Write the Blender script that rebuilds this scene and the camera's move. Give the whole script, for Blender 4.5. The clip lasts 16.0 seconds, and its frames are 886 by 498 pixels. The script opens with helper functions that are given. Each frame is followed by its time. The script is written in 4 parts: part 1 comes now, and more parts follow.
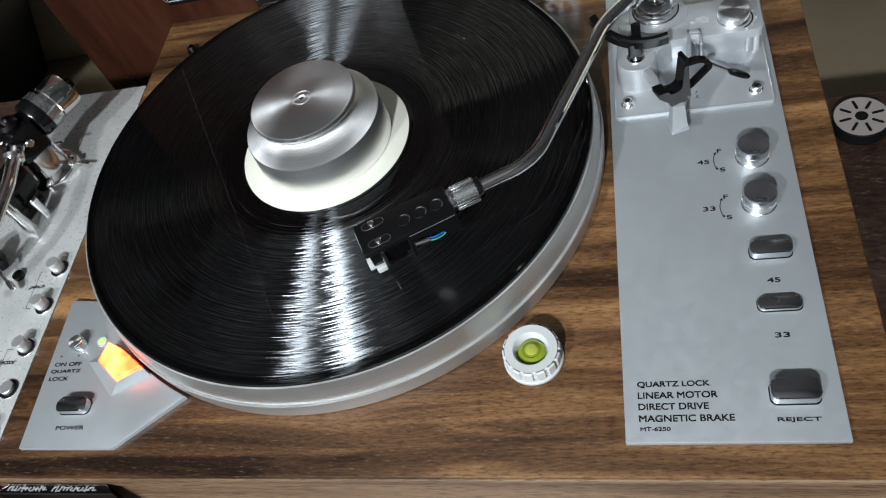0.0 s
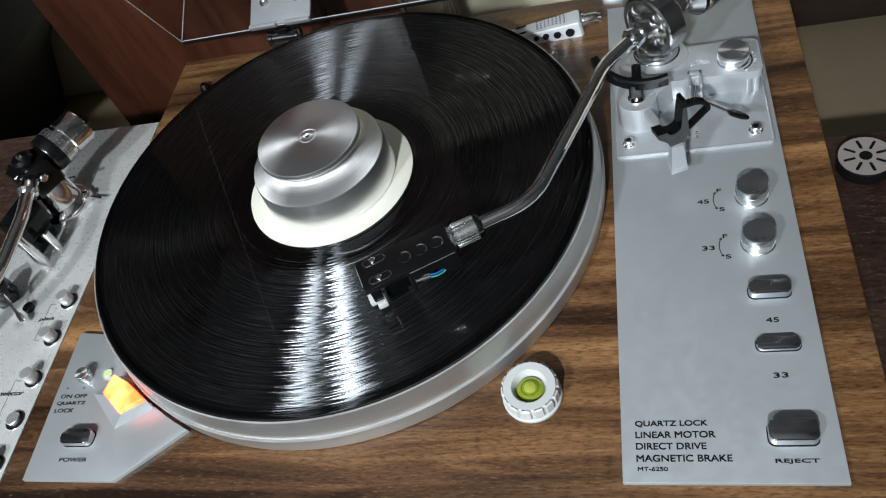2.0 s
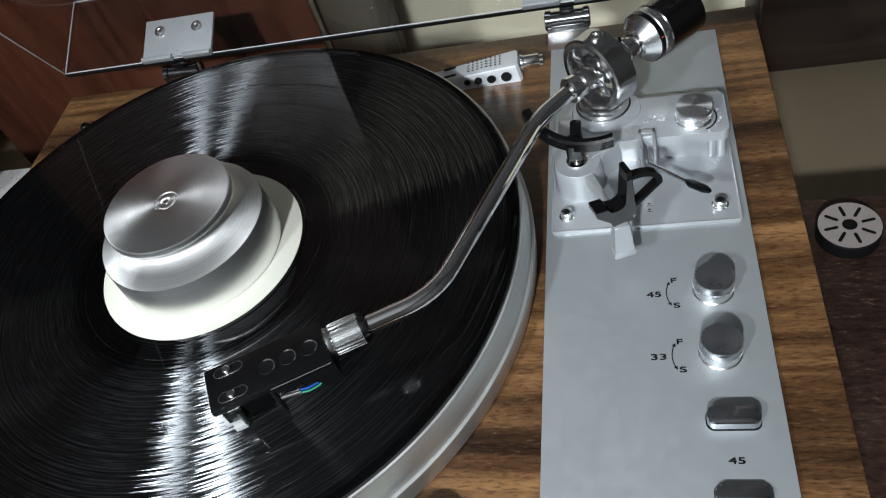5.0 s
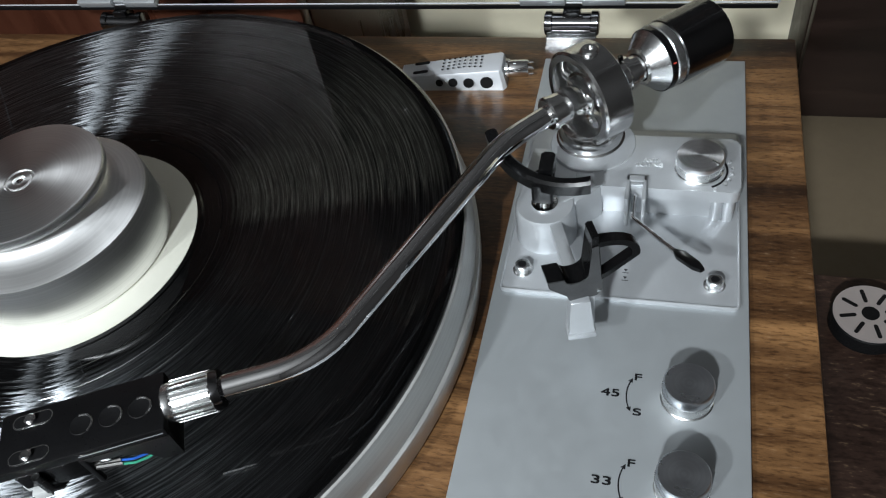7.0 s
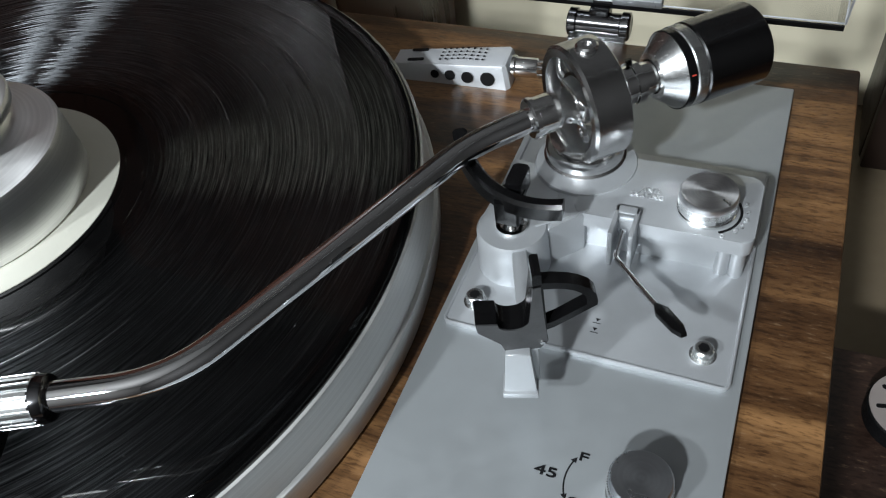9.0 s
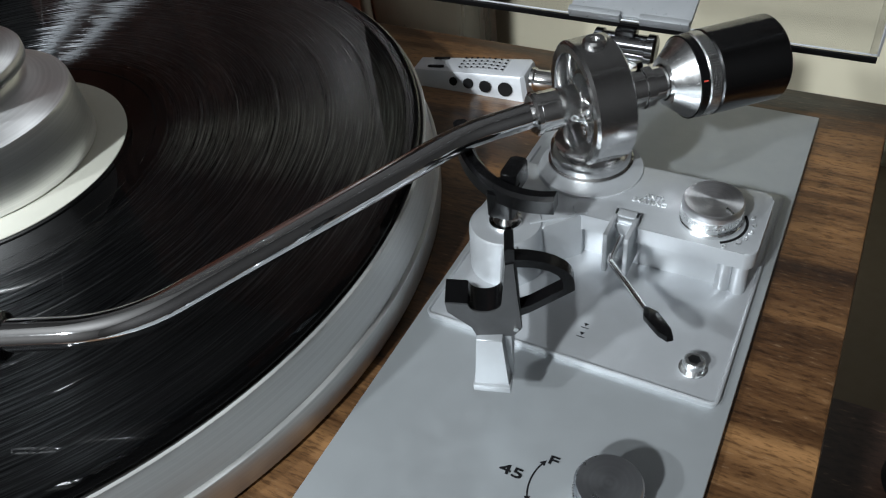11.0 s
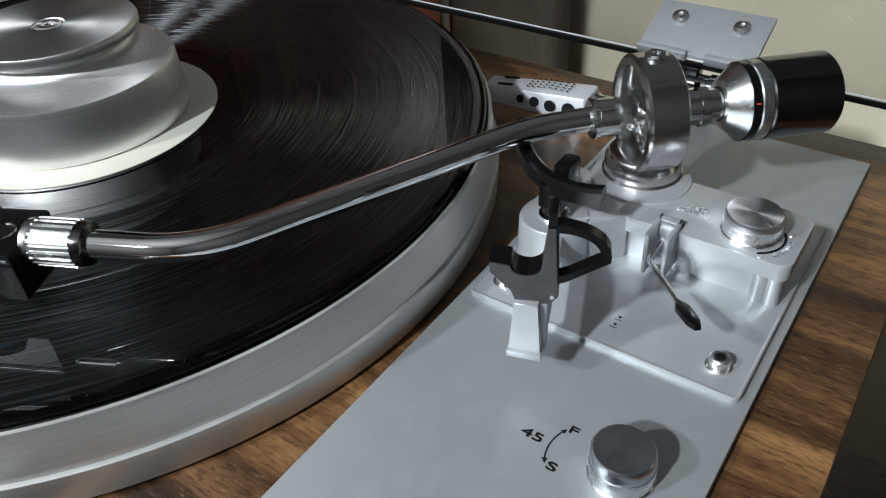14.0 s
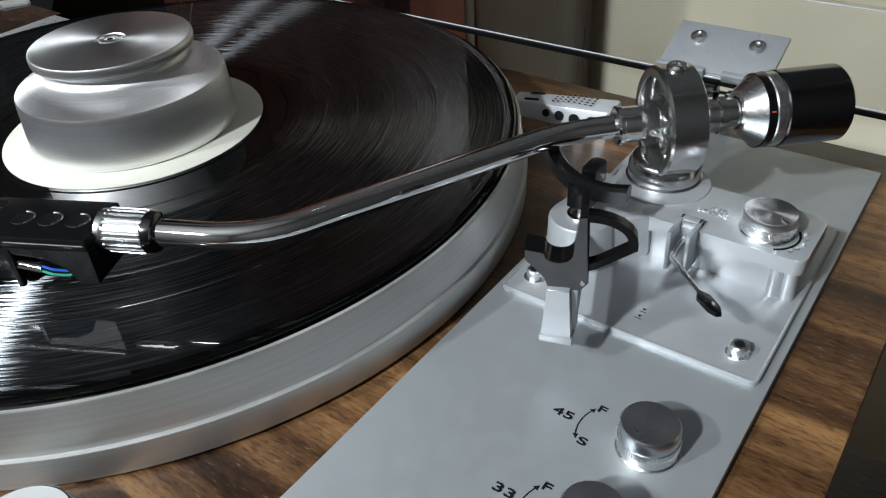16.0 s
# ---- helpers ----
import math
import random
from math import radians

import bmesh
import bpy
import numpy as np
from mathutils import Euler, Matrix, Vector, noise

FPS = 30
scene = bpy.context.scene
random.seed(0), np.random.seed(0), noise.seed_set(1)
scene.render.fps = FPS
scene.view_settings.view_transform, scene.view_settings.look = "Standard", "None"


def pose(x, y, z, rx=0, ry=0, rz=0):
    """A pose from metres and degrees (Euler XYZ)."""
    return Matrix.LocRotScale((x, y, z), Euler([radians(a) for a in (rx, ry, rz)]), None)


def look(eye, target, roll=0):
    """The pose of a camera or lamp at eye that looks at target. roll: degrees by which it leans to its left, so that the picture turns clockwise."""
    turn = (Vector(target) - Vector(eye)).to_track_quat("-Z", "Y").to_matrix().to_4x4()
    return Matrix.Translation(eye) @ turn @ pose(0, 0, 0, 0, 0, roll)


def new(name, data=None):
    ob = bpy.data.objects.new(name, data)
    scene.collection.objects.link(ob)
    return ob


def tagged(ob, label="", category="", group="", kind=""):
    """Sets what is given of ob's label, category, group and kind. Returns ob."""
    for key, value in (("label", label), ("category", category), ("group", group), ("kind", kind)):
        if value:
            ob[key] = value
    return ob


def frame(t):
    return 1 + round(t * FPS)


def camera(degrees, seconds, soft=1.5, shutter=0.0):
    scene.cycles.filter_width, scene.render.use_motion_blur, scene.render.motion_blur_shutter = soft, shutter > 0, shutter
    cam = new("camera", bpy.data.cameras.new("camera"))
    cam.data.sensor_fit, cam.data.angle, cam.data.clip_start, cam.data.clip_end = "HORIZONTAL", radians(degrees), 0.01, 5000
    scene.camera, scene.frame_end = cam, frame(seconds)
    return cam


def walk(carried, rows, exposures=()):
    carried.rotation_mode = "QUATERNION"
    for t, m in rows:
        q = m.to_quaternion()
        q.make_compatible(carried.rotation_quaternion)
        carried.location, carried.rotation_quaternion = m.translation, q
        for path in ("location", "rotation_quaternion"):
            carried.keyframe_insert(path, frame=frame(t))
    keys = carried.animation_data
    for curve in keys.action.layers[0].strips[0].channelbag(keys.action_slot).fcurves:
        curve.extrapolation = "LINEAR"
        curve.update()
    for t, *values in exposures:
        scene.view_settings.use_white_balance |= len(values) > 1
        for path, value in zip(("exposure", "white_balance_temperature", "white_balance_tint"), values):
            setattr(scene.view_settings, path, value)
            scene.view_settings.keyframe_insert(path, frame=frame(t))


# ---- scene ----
cam = camera(58.66, 16.0, soft=1.2)
PATH = [
    (0, (0.01719, -0.12542, 0.33572), (-0.11094, 0.15260, -0.05961), -24.356),
    (0.5, (0.01919, -0.12921, 0.34117), (-0.11259, 0.15196, -0.05072), -24.629),
    (1, (0.02142, -0.13087, 0.34442), (-0.11305, 0.15527, -0.04292), -24.610),
    (1.5, (0.02248, -0.12904, 0.34273), (-0.11323, 0.16133, -0.04103), -24.363),
    (2, (0.02521, -0.12573, 0.33837), (-0.11033, 0.16856, -0.04244), -23.876),
    (2.5, (0.02703, -0.11627, 0.33047), (-0.10831, 0.18205, -0.04727), -23.276),
    (3, (0.02963, -0.10319, 0.31945), (-0.10549, 0.19921, -0.05511), -22.781),
    (3.5, (0.03091, -0.09042, 0.30770), (-0.10417, 0.21409, -0.06517), -22.571),
    (4, (0.03366, -0.07483, 0.29693), (-0.09776, 0.23108, -0.07609), -21.904),
    (4.5, (0.03694, -0.06188, 0.29044), (-0.08962, 0.24508, -0.08340), -21.234),
    (5, (0.04235, -0.04713, 0.28295), (-0.07974, 0.26135, -0.09112), -20.540),
    (7.5, (0.05977, 0.03018, 0.22347), (-0.07378, 0.32777, -0.15548), -11.920),
    (8, (0.06523, 0.03584, 0.21366), (-0.07823, 0.33253, -0.16237), -11.429),
    (8.5, (0.07055, 0.04742, 0.20577), (-0.08300, 0.34030, -0.16926), -10.659),
    (9, (0.07733, 0.06272, 0.19526), (-0.08800, 0.35611, -0.17433), -10.356),
    (11.5, (0.09426, 0.05814, 0.17190), (-0.11023, 0.36796, -0.16306), -6.898),
    (12, (0.09302, 0.05378, 0.16846), (-0.11815, 0.36546, -0.16058), -5.786),
    (12.5, (0.09734, 0.05013, 0.16412), (-0.12182, 0.36280, -0.15869), -4.832),
    (13, (0.10366, 0.04677, 0.16769), (-0.12117, 0.35970, -0.15094), -4.490),
    (13.5, (0.10643, 0.04214, 0.16730), (-0.12313, 0.35524, -0.14777), -3.982),
    (14, (0.10698, 0.03721, 0.16580), (-0.12946, 0.35025, -0.14419), -3.677),
    (14.5, (0.11116, 0.03190, 0.16697), (-0.12955, 0.34498, -0.13968), -3.661),
    (15, (0.11374, 0.02597, 0.16953), (-0.13077, 0.34059, -0.13250), -3.668),
    (15.5, (0.11282, 0.02107, 0.16888), (-0.13501, 0.33763, -0.12839), -3.811),
    (16, (0.11283, 0.01726, 0.16763), (-0.13681, 0.33520, -0.12664), -3.893),
]
walk(cam, [(t, look(eye, target, roll)) for t, eye, target, roll in PATH])

# ---- world and lamps ----
world = bpy.data.worlds.new("world")
scene.world = world
world.use_nodes = True
world.node_tree.nodes["Background"].inputs[0].default_value = (0.9, 0.95, 1.0, 1)
world.node_tree.nodes["Background"].inputs[1].default_value = 0.02
scene.view_settings.exposure = 0.08
C = Vector((-0.1593, 0.1716, 0.0))      # the platter's axis


def ceiling_lamp(name, place, power, size, colour):
    lamp = bpy.data.lights.new(name, "POINT")
    lamp.shadow_soft_size, lamp.energy, lamp.color = size, power, colour
    ob = new(name, lamp)
    ob.location = place
    return ob


ceiling_lamp("room_lamp", (-0.238, -1.650, 1.456), 238, 0.058, (0.885, 0.95, 0.995))
ceiling_lamp("room_lamp", (-0.850, -1.450, 1.326), 112, 0.058, (0.885, 0.95, 0.995))


# ---- materials ----
class Nodes:
    def __init__(self, name):
        self.mat = bpy.data.materials.new(name)
        self.mat.use_nodes = True
        self.tree = self.mat.node_tree
        self.bsdf = self.tree.nodes["Principled BSDF"]
        self.out = self.tree.nodes["Material Output"]

    def add(self, kind, **values):
        node = self.tree.nodes.new(kind)
        if "operation" in values:
            node.operation = values["operation"]
        if "data_type" in values:
            node.data_type = values["data_type"]
        if "blend_type" in values:
            node.blend_type = values["blend_type"]
        if "direction_type" in values:
            node.direction_type = values["direction_type"]
        if "axis" in values:
            node.axis = values["axis"]
        return node

    def link(self, a, b):
        self.tree.links.new(a, b)

    def coords(self, scale=(1, 1, 1), rotation=(0, 0, 0)):
        tc, mp = self.add("ShaderNodeTexCoord"), self.add("ShaderNodeMapping")
        mp.inputs["Scale"].default_value, mp.inputs["Rotation"].default_value = scale, rotation
        self.link(tc.outputs["Object"], mp.inputs["Vector"])
        return mp.outputs["Vector"]

    def noise(self, vector, scale, detail=4, rough=0.55, distort=0.0):
        n = self.add("ShaderNodeTexNoise")
        n.inputs["Scale"].default_value, n.inputs["Detail"].default_value = scale, detail
        n.inputs["Roughness"].default_value, n.inputs["Distortion"].default_value = rough, distort
        self.link(vector, n.inputs["Vector"])
        return n.outputs["Fac"]

    def ramp(self, fac, *stops):
        r = self.add("ShaderNodeValToRGB")
        while len(r.color_ramp.elements) < len(stops):
            r.color_ramp.elements.new(0.5)
        for e, (p, c) in zip(r.color_ramp.elements, stops):
            e.position, e.color = p, (*c, 1) if len(c) == 3 else c
        self.link(fac, r.inputs[0])
        return r.outputs[0]

    def span(self, fac, low, high, a=0.3, b=0.7):
        m = self.add("ShaderNodeMapRange")
        for i, v in zip((1, 2, 3, 4), (a, b, low, high)):
            m.inputs[i].default_value = v
        self.link(fac, m.inputs[0])
        return m.outputs[0]

    def bump(self, fac, strength, distance):
        b = self.add("ShaderNodeBump")
        b.inputs["Strength"].default_value, b.inputs["Distance"].default_value = strength, distance
        self.link(fac, b.inputs["Height"])
        self.link(b.outputs[0], self.bsdf.inputs["Normal"])

    def set(self, **values):
        for key, value in values.items():
            self.bsdf.inputs[key.replace("_", " ")].default_value = (*value, 1) if isinstance(value, tuple) else value
        return self


def plain(name, colour, rough=0.5, metal=0.0, vary=0.12, bump=0.0, scale=60.0, spec=0.5, coat=0.0):
    """A surface with slight uneven colour and gloss at two scales."""
    n = Nodes(name).set(Metallic=metal)
    n.bsdf.inputs["Specular IOR Level"].default_value = spec
    n.bsdf.inputs["Coat Weight"].default_value = coat
    v = n.coords()
    big, fine = n.noise(v, scale, 5), n.noise(v, scale * 14, 3)
    lo = tuple(c * (1 - vary) for c in colour)
    hi = tuple(min(1, c * (1 + vary)) for c in colour)
    n.link(n.ramp(big, (0.3, lo), (0.7, hi)), n.bsdf.inputs["Base Color"])
    n.link(n.span(fine, rough * 0.85, min(1, rough * 1.15)), n.bsdf.inputs["Roughness"])
    if bump:
        n.bump(fine, bump, 0.0002)
    return n.mat


def wood(name, dark, mid, light, rough=0.38, length=6.0, across=75.0, axis=0, pores=True):
    """Veneer with long grain along one axis, fine pores and slow colour bands."""
    n = Nodes(name)
    s = [across] * 3
    s[axis] = length
    v = n.coords(tuple(s))
    grain = n.noise(v, 1.0, 8, 0.62, 0.6)
    s2 = [across * 0.22] * 3
    s2[axis] = length * 0.35
    band = n.noise(n.coords(tuple(s2)), 1.0, 3, 0.5, 0.4)
    s3 = [across * 14] * 3
    s3[axis] = length * 36
    pore = n.noise(n.coords(tuple(s3)), 1.0, 3, 0.6)
    mix = n.add("ShaderNodeMath", operation="MULTIPLY_ADD")
    n.link(band, mix.inputs[0])
    mix.inputs[1].default_value = 0.55
    half = n.add("ShaderNodeMath", operation="MULTIPLY")
    n.link(grain, half.inputs[0])
    half.inputs[1].default_value = 0.5
    n.link(half.outputs[0], mix.inputs[2])
    col = n.ramp(mix.outputs[0], (0.39, dark), (0.50, mid), (0.64, light))
    if pores:
        pm = n.add("ShaderNodeMix", data_type="RGBA", blend_type="MULTIPLY")
        pm.inputs[0].default_value = 0.75
        n.link(col, pm.inputs[6])
        n.link(n.ramp(pore, (0.36, (0.32, 0.28, 0.26)), (0.5, (1, 1, 1))), pm.inputs[7])
        pl = n.add("ShaderNodeMix", data_type="RGBA", blend_type="MIX")
        n.link(n.ramp(pore, (0.60, (0, 0, 0)), (0.74, (0.26, 0.26, 0.26))), pl.inputs[0])
        n.link(pm.outputs[2], pl.inputs[6])
        pl.inputs[7].default_value = (0.42, 0.29, 0.18, 1)
        col = pl.outputs[2]
    n.link(col, n.bsdf.inputs["Base Color"])
    n.link(n.span(grain, rough * 0.8, rough * 1.25), n.bsdf.inputs["Roughness"])
    n.bump(pore, 0.25, 0.0002)
    return n.mat


def turned(name, colour, rough=0.28, aniso=0.75, rings=1400.0, metal=1.0):
    """Lathe-turned metal: fine rings round the object's own z axis."""
    n = Nodes(name).set(Metallic=metal, Anisotropic=aniso)
    tc, sep = n.add("ShaderNodeTexCoord"), n.add("ShaderNodeSeparateXYZ")
    n.link(tc.outputs["Object"], sep.inputs[0])
    hyp = n.add("ShaderNodeVectorMath", operation="LENGTH")
    flat = n.add("ShaderNodeCombineXYZ")
    n.link(sep.outputs[0], flat.inputs[0])
    n.link(sep.outputs[1], flat.inputs[1])
    n.link(flat.outputs[0], hyp.inputs[0])
    rz = n.add("ShaderNodeCombineXYZ")
    n.link(hyp.outputs["Value"], rz.inputs[0])
    n.link(sep.outputs[2], rz.inputs[1])
    ring = n.noise(rz.outputs[0], rings, 3)
    soft = n.noise(n.coords(), 45, 4)
    lo, hi = tuple(c * 0.93 for c in colour), tuple(min(1, c * 1.07) for c in colour)
    n.link(n.ramp(ring, (0.3, lo), (0.7, hi)), n.bsdf.inputs["Base Color"])
    n.link(n.span(soft, rough * 0.85, rough * 1.2), n.bsdf.inputs["Roughness"])
    tg = n.add("ShaderNodeTangent", direction_type="RADIAL", axis="Z")
    n.link(tg.outputs[0], n.bsdf.inputs["Tangent"])
    n.bump(ring, 0.05, 0.0001)
    return n.mat


def glow(name, colour, strength, edge=None):
    n = Nodes(name).set(Base_Color=colour, Roughness=0.3)
    n.bsdf.inputs["Emission Strength"].default_value = strength
    f = n.noise(n.coords(), 75, 1)
    n.link(n.ramp(f, (0.42, edge or colour), (0.62, colour)), n.bsdf.inputs["Emission Color"])
    return n.mat


def vinyl():
    """Pressed black vinyl: the grooves' rings stretch the lamps into radial fans of light."""
    n = Nodes("black_vinyl").set(Base_Color=(0.0012, 0.0012, 0.0013), Roughness=0.018)
    n.bsdf.inputs["Specular IOR Level"].default_value = 0.28
    tc, sep = n.add("ShaderNodeTexCoord"), n.add("ShaderNodeSeparateXYZ")
    n.link(tc.outputs["Object"], sep.inputs[0])
    flat = n.add("ShaderNodeCombineXYZ")
    n.link(sep.outputs[0], flat.inputs[0])
    n.link(sep.outputs[1], flat.inputs[1])
    hyp = n.add("ShaderNodeVectorMath", operation="LENGTH")
    n.link(flat.outputs[0], hyp.inputs[0])
    ang = n.add("ShaderNodeMath", operation="ARCTAN2")
    n.link(sep.outputs[1], ang.inputs[0])
    n.link(sep.outputs[0], ang.inputs[1])
    polar = n.add("ShaderNodeCombineXYZ")
    scaled = n.add("ShaderNodeMath", operation="MULTIPLY")
    n.link(ang.outputs[0], scaled.inputs[0])
    scaled.inputs[1].default_value = 0.0035
    n.link(hyp.outputs["Value"], polar.inputs[0])
    n.link(scaled.outputs[0], polar.inputs[1])
    dashes = n.noise(polar.outputs[0], 1500, 4, 0.7)
    ring = n.add("ShaderNodeCombineXYZ")
    n.link(hyp.outputs["Value"], ring.inputs[0])
    tracks = n.noise(ring.outputs[0], 900, 4, 0.6)
    wander = n.add("ShaderNodeMix")
    wander.inputs[0].default_value = 0.55
    n.link(dashes, wander.inputs[2])
    n.link(tracks, wander.inputs[3])
    # only the modulated grooves glitter; the run-out and the lip stay smooth
    grooved = n.ramp(hyp.outputs["Value"], (0.0660, (0.1, 0.1, 0.1)), (0.0668, (1, 1, 1)), (0.1455, (1, 1, 1)), (0.1468, (0.06, 0.06, 0.06)))
    spark = n.add("ShaderNodeMix", data_type="RGBA", blend_type="MULTIPLY")
    spark.inputs[0].default_value = 1.0
    n.link(n.ramp(wander.outputs[0], (0.40, (0.004, 0.0043, 0.0046)), (0.5, (0.019, 0.0202, 0.0214)), (0.60, (0.060, 0.0635, 0.067))), spark.inputs[6])
    n.link(grooved, spark.inputs[7])
    unit = n.add("ShaderNodeVectorMath", operation="NORMALIZE")
    n.link(flat.outputs[0], unit.inputs[0])
    tg = n.add("ShaderNodeTangent", direction_type="RADIAL", axis="Z")
    total = n.bsdf.outputs[0]
    # the cut wavers to and fro along the groove, ring by ring
    across, waver = n.add("ShaderNodeVectorMath", operation="CROSS_PRODUCT"), n.add("ShaderNodeVectorMath", operation="SCALE")
    across.inputs[0].default_value = (0, 0, 1)
    n.link(unit.outputs[0], across.inputs[1])
    n.link(across.outputs[0], waver.inputs[0])
    n.link(n.span(wander.outputs[0], -0.15, 0.15, 0.32, 0.68), waver.inputs["Scale"])
    upright = n.add("ShaderNodeVectorMath", operation="ADD")
    n.link(waver.outputs[0], upright.inputs[0])
    upright.inputs[1].default_value = (0, 0, 1)
    for slope, side in ((0.92, 1.0), (-0.92, 0.42)):     # the groove's two walls, the inner one duller
        lean, lift_up, wall = n.add("ShaderNodeVectorMath", operation="SCALE"), n.add("ShaderNodeVectorMath", operation="ADD"), n.add("ShaderNodeVectorMath", operation="NORMALIZE")
        lean.inputs["Scale"].default_value = slope
        n.link(unit.outputs[0], lean.inputs[0])
        n.link(lean.outputs[0], lift_up.inputs[0])
        n.link(upright.outputs[0], lift_up.inputs[1])
        n.link(lift_up.outputs[0], wall.inputs[0])
        gloss = n.add("ShaderNodeBsdfAnisotropic")
        gloss.distribution = "BECKMANN"
        gloss.inputs["Anisotropy"].default_value, gloss.inputs["Roughness"].default_value = 0.66, 0.285
        n.link(wall.outputs[0], gloss.inputs["Normal"])
        n.link(tg.outputs[0], gloss.inputs["Tangent"])
        part_of = n.add("ShaderNodeMix", data_type="RGBA", blend_type="MULTIPLY")
        part_of.inputs[0].default_value = 1.0
        n.link(spark.outputs[2], part_of.inputs[6])
        part_of.inputs[7].default_value = (*(1.8 * side,) * 3, 1)
        n.link(part_of.outputs[2], gloss.inputs["Color"])
        add = n.add("ShaderNodeAddShader")
        n.link(total, add.inputs[0])
        n.link(gloss.outputs[0], add.inputs[1])
        total = add.outputs[0]
    n.link(total, n.out.inputs["Surface"])
    return n.mat


def acrylic():
    """Clear smoke-tinted acrylic sheet."""
    n = Nodes("smoked_acrylic")
    clear, gloss, mix = n.add("ShaderNodeBsdfTransparent"), n.add("ShaderNodeBsdfGlossy"), n.add("ShaderNodeMixShader")
    clear.inputs[0].default_value = (0.92, 0.92, 0.92, 1)
    gloss.inputs["Roughness"].default_value = 0.06
    facing, fres, sheen = n.add("ShaderNodeLayerWeight"), n.add("ShaderNodeMath", operation="POWER"), n.add("ShaderNodeMath", operation="MULTIPLY_ADD")
    n.link(facing.outputs["Facing"], fres.inputs[0])
    fres.inputs[1].default_value = 4.0
    n.link(fres.outputs[0], sheen.inputs[0])
    sheen.inputs[1].default_value, sheen.inputs[2].default_value = 0.6, 0.03
    smear = n.noise(n.coords(), 14, 6, 0.7)
    n.link(n.span(smear, 0.008, 0.03), gloss.inputs["Roughness"])
    n.link(sheen.outputs[0], mix.inputs[0])
    n.link(clear.outputs[0], mix.inputs[1])
    n.link(gloss.outputs[0], mix.inputs[2])
    n.link(mix.outputs[0], n.out.inputs["Surface"])
    return n.mat


WALNUT = wood("walnut_veneer", (0.015, 0.0065, 0.0032), (0.090, 0.042, 0.0165), (0.31, 0.160, 0.063))
WALNUT_FRONT = wood("walnut_front", (0.075, 0.043, 0.023), (0.175, 0.106, 0.060), (0.28, 0.180, 0.106), length=4)
EDGE = wood("pale_veneer_highlight", (0.14, 0.085, 0.05), (0.24, 0.155, 0.095), (0.36, 0.25, 0.16), length=4)
REDWOOD = wood("red_lacquered_wood", (0.018, 0.006, 0.0035), (0.042, 0.0135, 0.0075), (0.068, 0.024, 0.013), rough=0.3, length=5, across=30, axis=2, pores=False)
DARKWOOD = wood("dark_wood", (0.018, 0.010, 0.008), (0.040, 0.022, 0.016), (0.065, 0.036, 0.026), rough=0.4, length=5, across=40)
DARKCAB = wood("dark_cabinet_wood", (0.008, 0.0045, 0.0035), (0.016, 0.009, 0.007), (0.026, 0.015, 0.011), rough=0.4, length=5, across=40, pores=False)
PANEL = plain("satin_silver_panel", (0.40, 0.425, 0.44), rough=0.42, metal=0.5, vary=0.05, bump=0.06, scale=14)
CAST = plain("painted_silver_casting", (0.46, 0.48, 0.50), rough=0.37, metal=0.5, vary=0.05, bump=0.1, scale=70)
STEEL = plain("scuffed_steel_panel", (0.60, 0.61, 0.60), rough=0.30, metal=0.4, vary=0.14, bump=0.03, scale=22)
TURNED = turned("turned_aluminium", (0.90, 0.90, 0.90), 0.42, 0.78)
RIM = turned("satin_platter_rim", (0.57, 0.57, 0.56), 0.46, 0.5, metal=0.9)
BUTTON = plain("satin_aluminium_button", (0.56, 0.58, 0.61), rough=0.17, metal=1.0, vary=0.05)
KNOBTOP = turned("turned_knob_face", (0.56, 0.58, 0.61), 0.28, 0.3)
CONE = turned("turned_steel", (0.82, 0.82, 0.83), 0.34, 0.85)
SATINB = plain("satin_steel_button", (0.74, 0.74, 0.74), rough=0.36, metal=0.8, vary=0.06)
CHROME = plain("chrome", (0.86, 0.86, 0.86), rough=0.12, metal=1.0, vary=0.03)
ARMTUBE = plain("polished_arm_tube", (0.93, 0.93, 0.94), rough=0.05, metal=1.0, vary=0.03)
SATIN = plain("machined_steel", (0.76, 0.77, 0.77), rough=0.24, metal=1.0, vary=0.05)
GIMBAL = turned("turned_gimbal_steel", (0.60, 0.60, 0.60), 0.17, 0.65)
CLIPFACE = plain("lit_grey_clip_face", (0.045, 0.046, 0.048), rough=0.42, vary=0.25, bump=0.1, scale=90)
GUNMETAL = turned("dark_chromed_cylinder", (0.13, 0.13, 0.135), 0.16, 0.5)
BLACK = plain("black_plastic", (0.003, 0.003, 0.0033), rough=0.20, vary=0.2, spec=0.4)
SHELL = plain("black_anodised_shell", (0.004, 0.004, 0.0045), rough=0.32, vary=0.2, bump=0.1, scale=120, spec=0.35)
MATTE = plain("matte_black", (0.004, 0.004, 0.0045), rough=0.6, vary=0.2, spec=0.2)
INK = plain("printed_black_ink", (0.006, 0.006, 0.007), rough=0.6, spec=0.2)
SILVERINK = plain("raised_silver_lettering", (0.78, 0.80, 0.82), rough=0.3, metal=0.7)
PAPER = plain("cream_paper_label", (0.66, 0.655, 0.57), rough=0.65, vary=0.04, bump=0.15, scale=40)
WHITEP = plain("grey_white_plastic", (0.50, 0.515, 0.51), rough=0.4, vary=0.04)
SHELLSILVER = plain("silver_painted_shell", (0.62, 0.64, 0.67), rough=0.35, metal=0.4, vary=0.04)
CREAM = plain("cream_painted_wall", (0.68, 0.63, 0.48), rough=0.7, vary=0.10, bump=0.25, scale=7)
